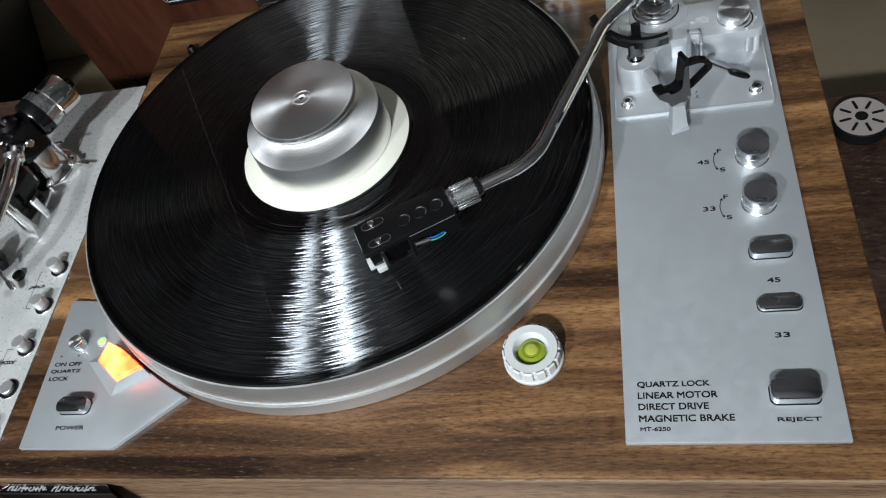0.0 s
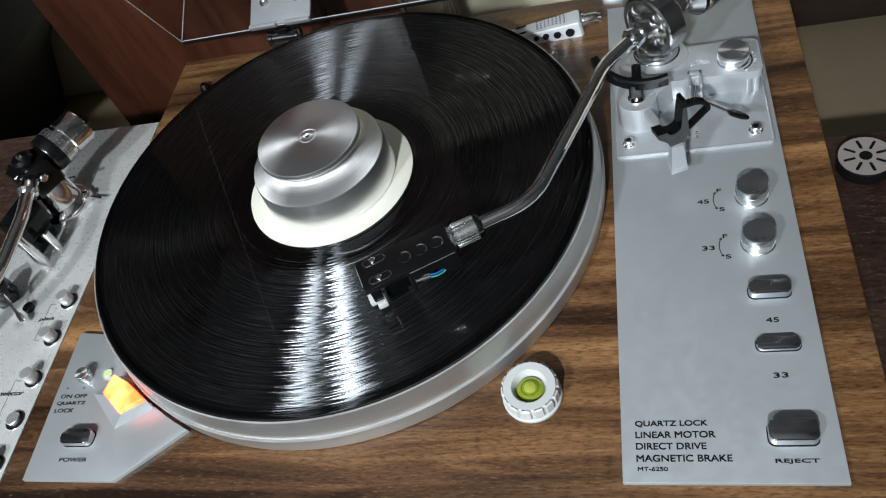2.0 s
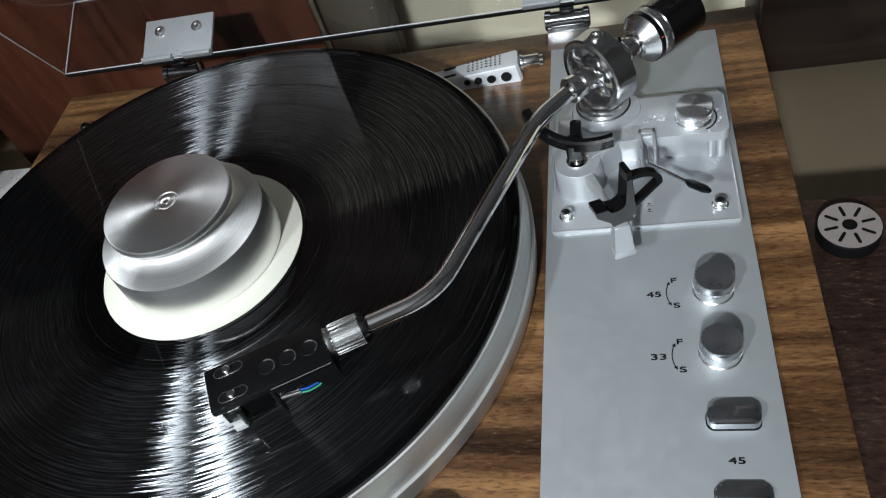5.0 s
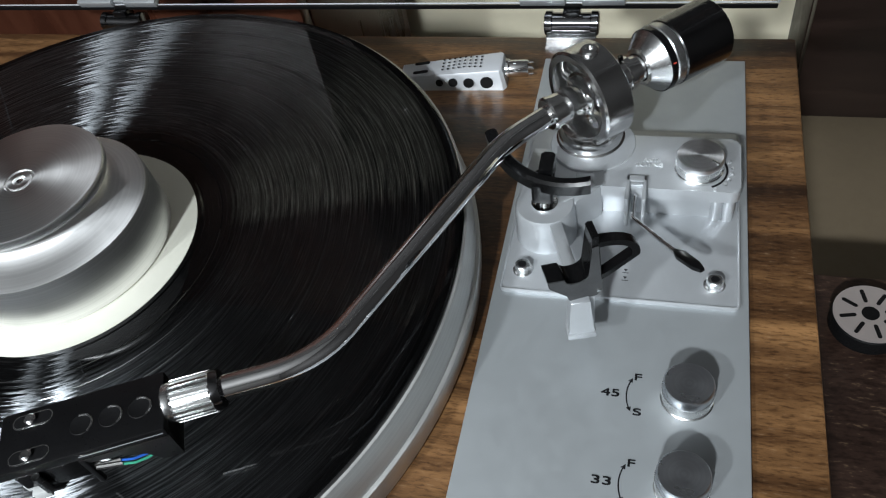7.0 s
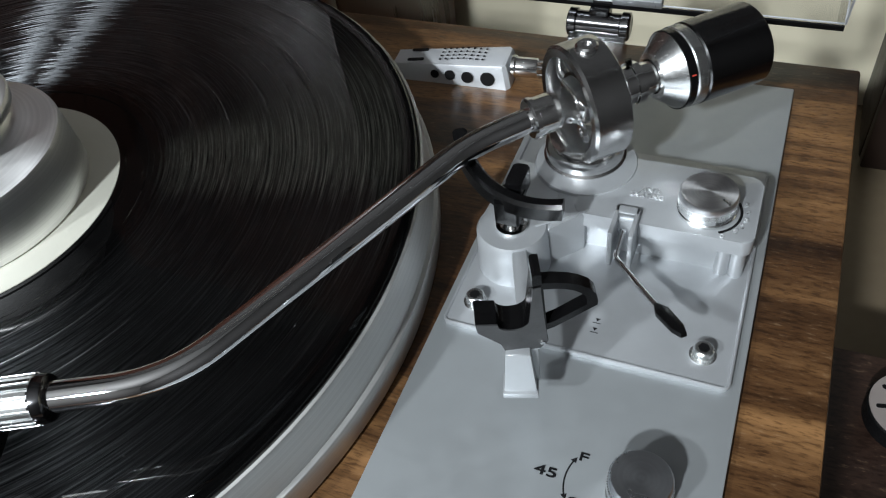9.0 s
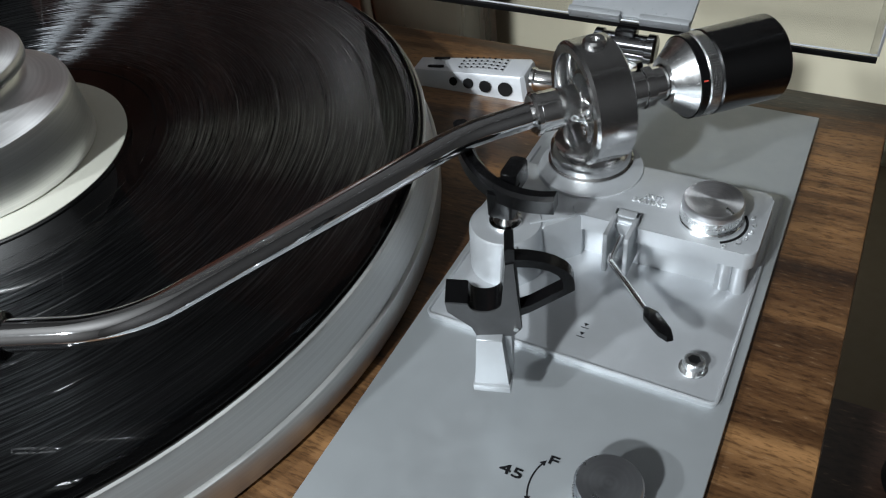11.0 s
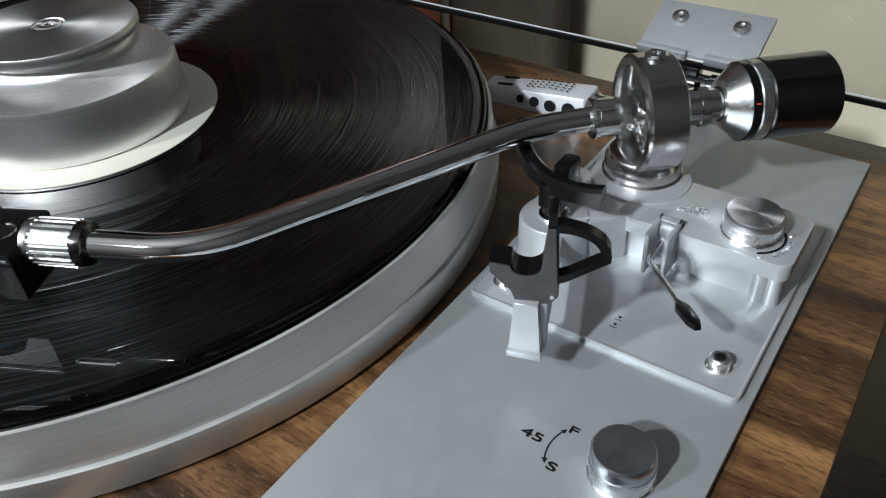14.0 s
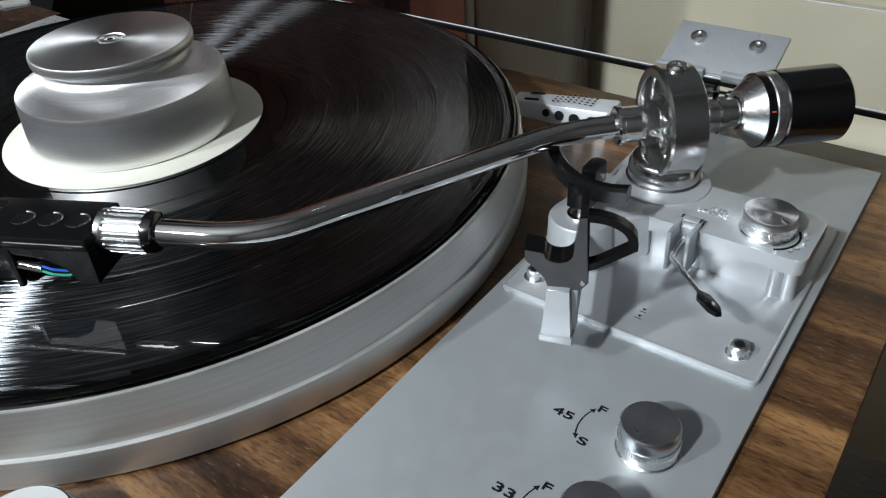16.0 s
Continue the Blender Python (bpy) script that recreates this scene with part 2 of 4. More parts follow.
SOUTH = plain("front_wall_paint", (0.045, 0.042, 0.040), rough=0.8, vary=0.08, bump=0.2, scale=3)
CEIL = plain("ceiling_paint", (0.12, 0.117, 0.114), rough=0.8, vary=0.05)
BEIGE = plain("beige_laminate", (0.14, 0.108, 0.070), rough=0.6, vary=0.12, bump=0.2, scale=9)
HINGE = plain("grey_steel_plate", (0.44, 0.46, 0.48), rough=0.32, metal=0.6, vary=0.05)
ROOM = plain("dark_room_wall", (0.014, 0.0125, 0.012), rough=0.8, vary=0.08, bump=0.2, scale=3)
TAN = plain("tan_cable", (0.32, 0.25, 0.16), rough=0.5)
VINYL = vinyl()
ACRYLIC = acrylic()
STROBE = glow("orange_strobe_glow", (1.0, 0.16, 0.045), 7.0, (1.0, 0.045, 0.008))
LED = glow("green_led_glow", (0.30, 1.0, 0.12), 0.9)
BLUE = plain("blue_wire", (0.02, 0.12, 0.55), rough=0.35)
GREENW = plain("green_wire", (0.05, 0.35, 0.22), rough=0.35)
REDW = plain("red_wire", (0.5, 0.03, 0.03), rough=0.35)
WHITEW = plain("white_wire", (0.7, 0.7, 0.68), rough=0.35)
REDINK = plain("red_mark", (0.6, 0.06, 0.04), rough=0.5)
GREENFLUID = plain("green_level_fluid", (0.20, 0.25, 0.02), rough=0.12, vary=0.06, coat=0.8)
ADAPTER = plain("pinkish_grey_metal", (0.52, 0.46, 0.44), rough=0.4, metal=0.5, vary=0.05)


# ---- building helpers ----
DECK = (1.0335, 1.0125, 1.0)      # the deck's plates: drawn sizes to true ones
LOOSE = (1.02, 1.02, 1.02)


def thing(name, place, label, category, group="", kind="", turn=0.0, size=(1, 1, 1)):
    ob = new(name)
    ob.empty_display_size = 0.01
    ob.matrix_world = pose(*place, 0, 0, turn) @ Matrix.Diagonal((*size, 1))
    return tagged(ob, label, category, group, kind)


def part(name, bm, material, parent=None, label="", m=None, smooth=35):
    """Links a bmesh as one mesh under a thing or a part."""
    me = bpy.data.meshes.new(name)
    if m is not None:
        bm.transform(m)
    bmesh.ops.recalc_face_normals(bm, faces=bm.faces)
    for f in bm.faces:
        f.smooth = True
    for e in bm.edges:
        if len(e.link_faces) == 2 and e.calc_face_angle(0) > radians(smooth):
            e.smooth = False
    bm.to_mesh(me)
    bm.free()
    me.materials.append(material)
    ob = new(name, me)
    if parent:
        ob.parent = parent
    if label:
        ob["label"] = label
    return ob


def at(x=0, y=0, z=0, rx=0, ry=0, rz=0):
    return pose(x, y, z, rx, ry, rz)


def box(x0, x1, y0, y1, z0, z1, bevel=0.0, segments=2):
    bm = bmesh.new()
    bmesh.ops.create_cube(bm, size=1)
    for v in bm.verts:
        v.co = Vector((x0 + (v.co.x + 0.5) * (x1 - x0), y0 + (v.co.y + 0.5) * (y1 - y0), z0 + (v.co.z + 0.5) * (z1 - z0)))
    if bevel:
        bmesh.ops.bevel(bm, geom=bm.edges[:], offset=bevel, segments=segments, affect="EDGES", profile=0.5)
    return bm


def lathe(profile, steps=48, cap=True):
    """Turns (radius, z) pairs round the z axis."""
    bm = bmesh.new()
    rings = []
    for r, z in profile:
        if r < 1e-6:
            rings.append([bm.verts.new((0, 0, z))])
        else:
            rings.append([bm.verts.new((r * math.cos(2 * math.pi * i / steps), r * math.sin(2 * math.pi * i / steps), z)) for i in range(steps)])
    for a, b in zip(rings, rings[1:]):
        for i in range(steps):
            j = (i + 1) % steps
            if len(a) == 1 and len(b) == 1:
                continue
            if len(a) == 1:
                bm.faces.new((a[0], b[i], b[j]))
            elif len(b) == 1:
                bm.faces.new((a[i], a[j], b[0]))
            else:
                bm.faces.new((a[i], a[j], b[j], b[i]))
    if cap:
        for ring in (rings[0], rings[-1]):
            if len(ring) > 2:
                bm.faces.new(ring)
    return bm


def knurled(r, z0, z1, teeth, depth, fill=0.5, cap=True, chamfer=0.0):
    """A cylinder with lengthwise ribs."""
    bm = bmesh.new()
    loops = []
    levels = [(z0, 0.0), (z1, 0.0)] if not chamfer else [(z0, chamfer), (z0 + chamfer, 0), (z1 - chamfer, 0), (z1, chamfer)]
    for z, cut in levels:
        ring = []
        for i in range(teeth):
            for k, d in ((0.0, 0.0), (fill, 0.0), (fill + 0.1, depth), (0.9, depth)):
                a = 2 * math.pi * (i + k) / teeth
                ring.append(bm.verts.new(((r - d - cut) * math.cos(a), (r - d - cut) * math.sin(a), z)))
        loops.append(ring)
    for a, b in zip(loops, loops[1:]):
        for i in range(len(a)):
            j = (i + 1) % len(a)
            bm.faces.new((a[i], a[j], b[j], b[i]))
    if cap:
        bm.faces.new(loops[0])
        bm.faces.new(loops[-1])
    return bm


def prism(outline, z0, z1, bevel=0.0, top=None):
    """An upright prism over an outline; top: another outline of as many points for its upper face."""
    bm = bmesh.new()
    a = [bm.verts.new((x, y, z0)) for x, y in outline]
    b = [bm.verts.new((x, y, z1)) for x, y in (top or outline)]
    bm.faces.new(a)
    upper = bm.faces.new(b)
    for i in range(len(a)):
        j = (i + 1) % len(a)
        bm.faces.new((a[i], a[j], b[j], b[i]))
    if bevel:
        bmesh.ops.bevel(bm, geom=list(upper.edges), offset=bevel, segments=2, affect="EDGES", profile=0.5)
    return bm


def slot(w, d, steps=8):
    """The outline of an oblong with round ends, w long and d wide."""
    r, pts = d / 2, []
    for side, start in ((1, -90), (-1, 90)):
        for i in range(steps + 1):
            a = radians(start + 180 * i / steps)
            pts.append((side * (w / 2 - r) + r * math.cos(a), r * math.sin(a)))
    return pts


def rounded(w, d, r, steps=5):
    pts = []
    for sx, sy, start in ((1, -1, -90), (1, 1, 0), (-1, 1, 90), (-1, -1, 180)):
        for i in range(steps + 1):
            a = radians(start + 90 * i / steps)
            pts.append((sx * (w / 2 - r) + r * math.cos(a), sy * (d / 2 - r) + r * math.sin(a)))
    return pts


def shifted(outline, x, y, turn=0.0):
    c, s = math.cos(radians(turn)), math.sin(radians(turn))
    return [(x + c * a - s * b, y + s * a + c * b) for a, b in outline]


def filleted(points, radius, steps=14):
    """A polyline with its inner corners rounded."""
    pts = [Vector(p) for p in points]
    out = [pts[0]]
    for before, p, after in zip(pts, pts[1:], pts[2:]):
        u, v = (before - p).normalized(), (after - p).normalized()
        cut = min(radius / math.tan(u.angle(v) / 2), (before - p).length * 0.48, (after - p).length * 0.48)
        a, b = p + u * cut, p + v * cut
        for i in range(steps + 1):
            t = i / steps
            out.append(a * (1 - t) ** 2 + p * 2 * t * (1 - t) + b * t * t)
    out.append(pts[-1])
    return out


def tube(points, r, steps=20, radii=None, square=False):
    """A pipe along a list of points."""
    pts = [Vector(p) for p in points]
    bm = bmesh.new()
    rings, up = [], Vector((0, 0, 1))
    for i, p in enumerate(pts):
        d = (pts[min(i + 1, len(pts) - 1)] - pts[max(i - 1, 0)]).normalized()
        if abs(d.dot(up)) > 0.95:
            up = Vector((1, 0, 0))
        s = d.cross(up).normalized()
        w = s.cross(d).normalized()
        rr = radii[i] if radii else r
        rings.append([bm.verts.new(p + rr * (math.cos(2 * math.pi * k / steps) * s + math.sin(2 * math.pi * k / steps) * w)) for k in range(steps)])
    for a, b in zip(rings, rings[1:]):
        for k in range(steps):
            j = (k + 1) % steps
            bm.faces.new((a[k], a[j], b[j], b[k]))
    bm.faces.new(rings[0])
    bm.faces.new(rings[-1])
    return bm


def merged(*parts):
    out = bmesh.new()
    for bm in parts:
        me = bpy.data.meshes.new("scratch")
        bm.to_mesh(me)
        bm.free()
        out.from_mesh(me)
        bpy.data.meshes.remove(me)
    return out


def moved(bm, m):
    bm.transform(m)
    return bm


def axis_to(a, b):
    """A pose at a whose z axis points at b."""
    return Matrix.Translation(a) @ (Vector(b) - Vector(a)).to_track_quat("Z", "Y").to_matrix().to_4x4()


def lettering(name, words, x, y, z, width, height, material, parent, turn=0.0, thick=0.00012, slant=0.0):
    """Words from (x, y) on, stretched to their true width and height."""
    cu = bpy.data.curves.new(name, "FONT")
    cu.body, cu.size, cu.extrude, cu.offset, cu.shear = words, 1.0, 0.02, 0.0, slant
    ob = bpy.data.objects.new(name, cu)
    scene.collection.objects.link(ob)
    bpy.context.view_layer.update()
    me = bpy.data.meshes.new_from_object(ob.evaluated_get(bpy.context.evaluated_depsgraph_get()))
    bpy.data.objects.remove(ob)
    xs, ys = [v.co.x for v in me.vertices], [v.co.y for v in me.vertices]
    sx, sy = width / (max(xs) - min(xs)), height / (max(ys) - min(ys))
    me.transform(Matrix.Diagonal((sx, sy, thick / 0.04, 1)) @ Matrix.Translation((-min(xs), -min(ys), 0.02)))
    # heavier strokes: the letters laid four times, a hair apart
    bold, step = bmesh.new(), height * 0.030
    for k, (dx, dy) in enumerate(((-1, -1), (1, -1), (-1, 1), (1, 1))):
        me.transform(Matrix.Translation((dx * step, dy * step * 0.7, 0.000012 * k)))
        bold.from_mesh(me)
        me.transform(Matrix.Translation((-dx * step, -dy * step * 0.7, -0.000012 * k)))
    bold.to_mesh(me)
    bold.free()
    me.transform(pose(x, y, z, 0, 0, turn))
    me.name = name
    me.materials.clear()
    me.materials.append(material)
    out = new(name, me)
    out.parent = parent
    return out


def slab(profile, y0, y1, inner=None):
    """An upright slab cut to a profile of (x, z) pairs; inner: a loop of as many points cut out of it."""
    bm = bmesh.new()
    loops = [[bm.verts.new((x, y, z)) for x, z in p] for y in (y0, y1) for p in ((profile,) if inner is None else (profile, inner))]
    n = len(profile)
    if inner is None:
        bm.faces.new(loops[0])
        bm.faces.new(loops[1])
        pairs = [(loops[0], loops[1])]
    else:
        pairs = [(loops[0], loops[1]), (loops[2], loops[3]), (loops[0], loops[2]), (loops[1], loops[3])]
    for a, b in pairs:
        for i in range(n):
            j = (i + 1) % n
            bm.faces.new((a[i], a[j], b[j], b[i]))
    return bm


# ---- the room and the furniture ----
room = [
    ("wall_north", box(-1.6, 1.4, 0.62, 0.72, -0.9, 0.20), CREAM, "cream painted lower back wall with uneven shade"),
    # out of view: near-black colour stands in for the room's darkness in reflections
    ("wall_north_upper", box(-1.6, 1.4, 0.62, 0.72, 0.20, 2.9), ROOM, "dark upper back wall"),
    ("wall_south", box(-1.6, 1.4, -3.5, -3.4, -0.9, 2.9), SOUTH, "plain dark room wall"),
    ("wall_west", box(-1.7, -1.6, -3.4, 0.62, -0.9, 2.9), ROOM, "plain dark room wall"),
    ("wall_east", box(1.4, 1.5, -3.4, 0.62, -0.9, 2.9), ROOM, "plain dark room wall"),
    ("floor", box(-1.7, 1.5, -3.5, 0.72, -1.0, -0.9), DARKWOOD, "dark brown wooden floor"),
    ("ceiling", box(-1.7, 1.5, -3.5, 0.72, 2.9, 3.0), CEIL, "plain dim ceiling"),
]
for name, bm, mat, label in room:
    tagged(part(name, bm, mat), label, "", "", "structure")

shelf = thing("shelf", (0, 0, -0.9), "dark brown wooden equipment stand carrying the turntables", "stand")
part("top_board", box(-0.9, 0.42, -0.10, 0.322, 0.74, 0.76, 0.002), DARKWOOD, shelf)
for x in (-0.86, 0.36):
    part("side_panel", box(x, x + 0.04, -0.08, 0.31, 0.0, 0.74, 0.002), DARKWOOD, shelf)
ledge = thing("low_cabinet", (0, 0, -0.9), "low beige cabinet against the wall behind the stand", "cabinet")
part("body", box(-1.2, 0.9, 0.326, 0.62, 0.0, 0.665), BEIGE, ledge)
part("top", box(-1.2, 0.9, 0.325, 0.62, 0.665, 0.68, 0.002), BEIGE, ledge)


def cabinet(name, x0, x1, y0, y1, z0, z1, mat, label, category):
    c = thing(name, ((x0 + x1) / 2, (y0 + y1) / 2, z0), label, category)
    w, d, h = (x1 - x0) / 2, (y1 - y0) / 2, z1 - z0
    part("body", box(-w, w, -d + 0.012, d, 0.012, h, 0.002), mat, c)
    part("front_panel", box(-w + 0.001, w - 0.001, -d, -d + 0.012, 0.014, h - 0.002, 0.0015), mat, c)
    for sx in (-1, 1):
        for sy in (-1, 1):
            part("foot", moved(lathe([(0.012, 0), (0.014, 0.012)], 16), at(sx * (w - 0.03), sy * (d - 0.03))), BLACK, c)
    return c


cabinet("wooden_cabinet", -0.494, -0.172, 0.42, 0.60, -0.22, 0.45, REDWOOD, "dark red-brown lacquered wooden cabinet behind the turntable", "cabinet")
drape = thing("black_drape", (-0.70, 0.495, -0.22), "black cloth-covered stand with slanting side in shadow", "covered stand")
part("cover", slab([(-0.085, 0.0), (-0.03, 0.0), (0.020, 0.100), (0.085, 0.168), (0.085, 0.77), (-0.085, 0.77)], -0.105, 0.105), MATTE, drape)
cabinet("dark_cabinet", 0.150, 0.60, 0.53, 0.61, -0.22, 0.45, DARKCAB, "very dark brown wooden cabinet against the wall", "cabinet")

random.seed(7)
x = -1.14
for k in range(46):
    w = random.uniform(0.004, 0.011)
    if x + w > -0.785:
        break
    tint = random.choice(((0.30, 0.22, 0.20), (0.10, 0.16, 0.24), (0.34, 0.28, 0.18), (0.10, 0.05, 0.035), (0.03, 0.03, 0.035), (0.22, 0.12, 0.06), (0.30, 0.30, 0.28)))
    sleeve = thing("record_sleeve", (x + w / 2, 0.50, -0.22), "worn cardboard record sleeve standing in a row", "record sleeve", group="sleeves in the row")
    part("jacket", box(-w / 2, w / 2 - 0.0006, -0.10, 0.09, 0.0, random.uniform(0.296, 0.312), 0.0008), plain("sleeve_card", tint, 0.55), sleeve)
    x += w

# ---- the turntable's plinth ----
PX0, PX1, PY0, PY1 = -0.3322, 0.1112, -0.0140, 0.3455
plinth = thing("turntable_plinth", (-0.11, 0.164, -0.14), "walnut-veneered turntable plinth with squared edges on dark stand", "turntable")
part("top_veneer", box(PX0 + 0.11, PX1 + 0.11, PY0 - 0.164, PY1 - 0.164, 0.134, 0.14, 0.0012), WALNUT, plinth)
part("front_veneer", box(PX0 + 0.1105, PX1 + 0.1095, PY0 - 0.1645, PY0 - 0.150, 0.022, 0.134), WALNUT_FRONT, plinth, "paler walnut front board")
part("body", box(PX0 + 0.111, PX1 + 0.109, PY0 - 0.150, PY1 - 0.165, 0.022, 0.134), WALNUT, plinth)
for sx in (-0.19, 0.19):
    for sy in (-0.14, 0.14):
        part("foot", moved(lathe([(0.022, 0), (0.024, 0.004), (0.024, 0.018), (0.018, 0.022)], 24), at(sx, sy)), BLACK, plinth)
well = part("platter_well", moved(lathe([(0.1530, 0.1402), (0.1530, 0.1406), (0.0, 0.1406)], 96), at(C.x + 0.11, C.y - 0.164)), MATTE, plinth, "black recess under the platter")
badge = part("badge", prism([(-0.030, -0.004), (0.030, -0.004), (0.036, -0.010), (-0.036, -0.010)], 0.1, 0.132,
             top=[(-0.030, -0.001), (0.030, -0.001), (0.036, -0.006), (-0.036, -0.006)]), BLACK, plinth, "black bevelled badge with silver script shapes",
             m=at(-0.182, PY0 - 0.1645 + 0.0005))
part("badge_rim", tube([(-0.0302, -0.0012, 0.1320), (0.0302, -0.0012, 0.1320), (0.0362, -0.0060, 0.1320), (-0.0362, -0.0060, 0.1320), (-0.0302, -0.0012, 0.1320)], 0.0005, 6), CHROME, badge, m=at(-0.182, PY0 - 0.1645 + 0.0005))
random.seed(11)
for x0, n in ((-0.0290, 11), (-0.0010, 12)):
    strokes = []
    for k in range(n):
        tall, x = random.uniform(0.0018, 0.0034), x0 + 0.0022 * k
        strokes.append(moved(box(-0.00035, 0.00035, -tall / 2, tall / 2, 0.1320, 0.1324), at(x, -0.0035, 0, 0, 0, random.uniform(-42, -14))))
        strokes.append(moved(box(-0.0009, 0.0009, -0.00022, 0.00022, 0.1320, 0.13235), at(x + 0.001, -0.0035 + random.uniform(-0.001, 0.001), 0, 0, 0, random.uniform(5, 35))))
    part("script_shape", merged(*strokes), SILVERINK, badge, m=at(-0.182, PY0 - 0.1645 + 0.0005))
# the front bevel's bright highlight, put in as a strip of paler wood
part("edge_strip", box(PX0 + 0.1105, PX1 + 0.1095, PY0 - 0.1648, PY0 - 0.1640, 0.1345, 0.1388, 0.0002), EDGE, plinth, "pale strip coloured as the highlight on the front bevel")
peg = thing("lid_stop", (-0.3020, 0.3075, 0), "small dark metal lid stop on the plinth", "lid stop")
part("ring", moved(lathe([(0.0032, 0), (0.0032, 0.004), (0.0022, 0.005), (0.0014, 0.005), (0.0014, 0.003), (0, 0.003)], 20), at()), GUNMETAL, peg)
part("base", lathe([(0.0042, 0), (0.0042, 0.0012), (0.0033, 0.0012)], 20), BLACK, peg)

# ---- platter, record, weight ----
platter = thing("platter", (C.x, C.y, 0.0), "satin aluminium turntable platter with stepped rim", "platter")
part("rim", lathe([(0.146, 0.0010), (0.1545, 0.0010), (0.1552, 0.0016), (0.1556, 0.0112), (0.1554, 0.0118), (0.1549, 0.0120), (0.1541, 0.0121), (0.1539, 0.0128), (0.1530, 0.0262), (0.1526, 0.0270), (0.1518, 0.0273), (0.1512, 0.0268), (0.1490, 0.0252), (0.146, 0.0250)], 160), RIM, platter)
part("hub", lathe([(0.146, 0.0025), (0.146, 0.0248), (0.0, 0.0248)], 96), BLACK, platter)
part("rubber_mat", lathe([(0.1480, 0.0248), (0.1480, 0.0270), (0.1474, 0.0275), (0.0, 0.0275)], 128), MATTE, platter, "black rubber mat")
record = thing("record", (C.x, C.y, 0.0275), "black vinyl long-playing record with cream label", "record")
profile = [(0.0036, 0.0), (0.1500, 0.0), (0.1510, 0.0006), (0.1510, 0.0012), (0.1504, 0.0018), (0.1490, 0.00185), (0.1464, 0.0015)]
for r in (0.1345, 0.1190, 0.1030, 0.0890, 0.0765, 0.0670):
    profile += [(r + 0.0007, 0.0015), (r + 0.0003, 0.00142), (r - 0.0003, 0.00142), (r - 0.0007, 0.0015)]
profile += [(0.0600, 0.0015), (0.0595, 0.0013), (0.0520, 0.0013), (0.0515, 0.0017), (0.0505, 0.0017), (0.0036, 0.0016)]
part("disc", lathe(profile, 192), VINYL, record, smooth=4)
part("label", lathe([(0.0500, 0.0017), (0.0500, 0.00195), (0.0497, 0.0021), (0.0, 0.0021)], 96), PAPER, record, "plain cream paper label")
weight = thing("record_weight", (C.x, C.y, 0.0296), "turned aluminium record clamp weight in three steps", "record weight")
WTOP = 0.0350
part("body", lathe([(0.0392, 0.0), (0.0398, 0.0006), (0.0389, 0.0192), (0.0385, 0.0203), (0.0376, 0.0208), (0.0330, 0.0228), (0.0282, 0.0252), (0.0262, 0.0272), (0.0258, 0.0286), (0.0264, 0.0298),
                    (0.0288, 0.0306), (0.0296, 0.0312), (0.0298, 0.0320), (0.0298, WTOP - 0.0010), (0.0294, WTOP - 0.0003), (0.0287, WTOP), (0.0055, WTOP), (0.0052, WTOP - 0.0005), (0.0044, WTOP - 0.0005), (0.0042, WTOP + 0.0001),
                    (0.0024, WTOP + 0.0001), (0.0021, WTOP - 0.0008), (0.0, WTOP - 0.0008)], 128), TURNED, weight)
part("spindle_tip", lathe([(0.0012, 0.0), (0.0012, 0.0006), (0.0, 0.0009)], 16), CHROME, weight, m=at(0, 0, WTOP - 0.0008))

# ---- control panel ----
panel = thing("control_panel", (0, 0, 0), "satin silver control panel with black lettering on walnut", "control panel", size=DECK)
part("plate", box(0.0, 0.086, 0.0, 0.3205, 0.0002, 0.003, 0.0004), PANEL, panel)


def push_button(parent, x, y, z, w, d, h):
    b = part("button", prism(rounded(w, d, 0.0028), 0, h, 0.0009), BUTTON, parent, "oblong satin aluminium button", m=at(x, y, z))
    part("slit", prism(rounded(w + 0.0007, d + 0.0007, 0.0030), 0, 0.00015), MATTE, b, m=at(x, y, z))
    return b


push_button(panel, 0.0682, 0.0918, 0.003, 0.0182, 0.0078, 0.0046)
push_button(panel, 0.0682, 0.0636, 0.003, 0.0182, 0.0072, 0.0020)
push_button(panel, 0.0680, 0.0208, 0.003, 0.0190, 0.0098, 0.0056)


def pitch_knob(parent, x, y, z):
    k = part("knob", lathe([(0.0080, 0), (0.0080, 0.0006), (0.0076, 0.0010), (0.0076, 0.0036)], 48), SATIN, parent, m=at(x, y, z))
    part("grip", knurled(0.0079, 0.0036, 0.0058, 72, 0.00025), SATIN, k, m=at(x, y, z))
    cap = part("cap", lathe([(0.0076, 0.0058), (0.0076, 0.0092), (0.0071, 0.0100), (0.0, 0.0100)], 64), KNOBTOP, k, "dark reflecting turned cap")
    cap.location = (x, y, z)


pitch_knob(panel, 0.0674, 0.1499, 0.003)
pitch_knob(panel, 0.0669, 0.1202, 0.003)
TZ = 0.00302
for words, y, w in (("QUARTZ LOCK", 0.0249, 0.0295), ("LINEAR MOTOR", 0.0199, 0.0322), ("DIRECT DRIVE", 0.0147, 0.0282), ("MAGNETIC BRAKE", 0.0093, 0.0378)):
    lettering("lettering", words, 0.0060, y, TZ, w, 0.0029, INK, panel)
lettering("lettering", "MT-6250", 0.0063, 0.0052, TZ, 0.0120, 0.0017, INK, panel)
lettering("lettering", "REJECT", 0.0600, 0.0082, TZ, 0.0162, 0.0021, INK, panel)
lettering("lettering", "45", 0.0648, 0.0750, TZ, 0.0054, 0.0024, INK, panel)
lettering("lettering", "33", 0.0643, 0.0470, TZ, 0.0058, 0.0024, INK, panel)
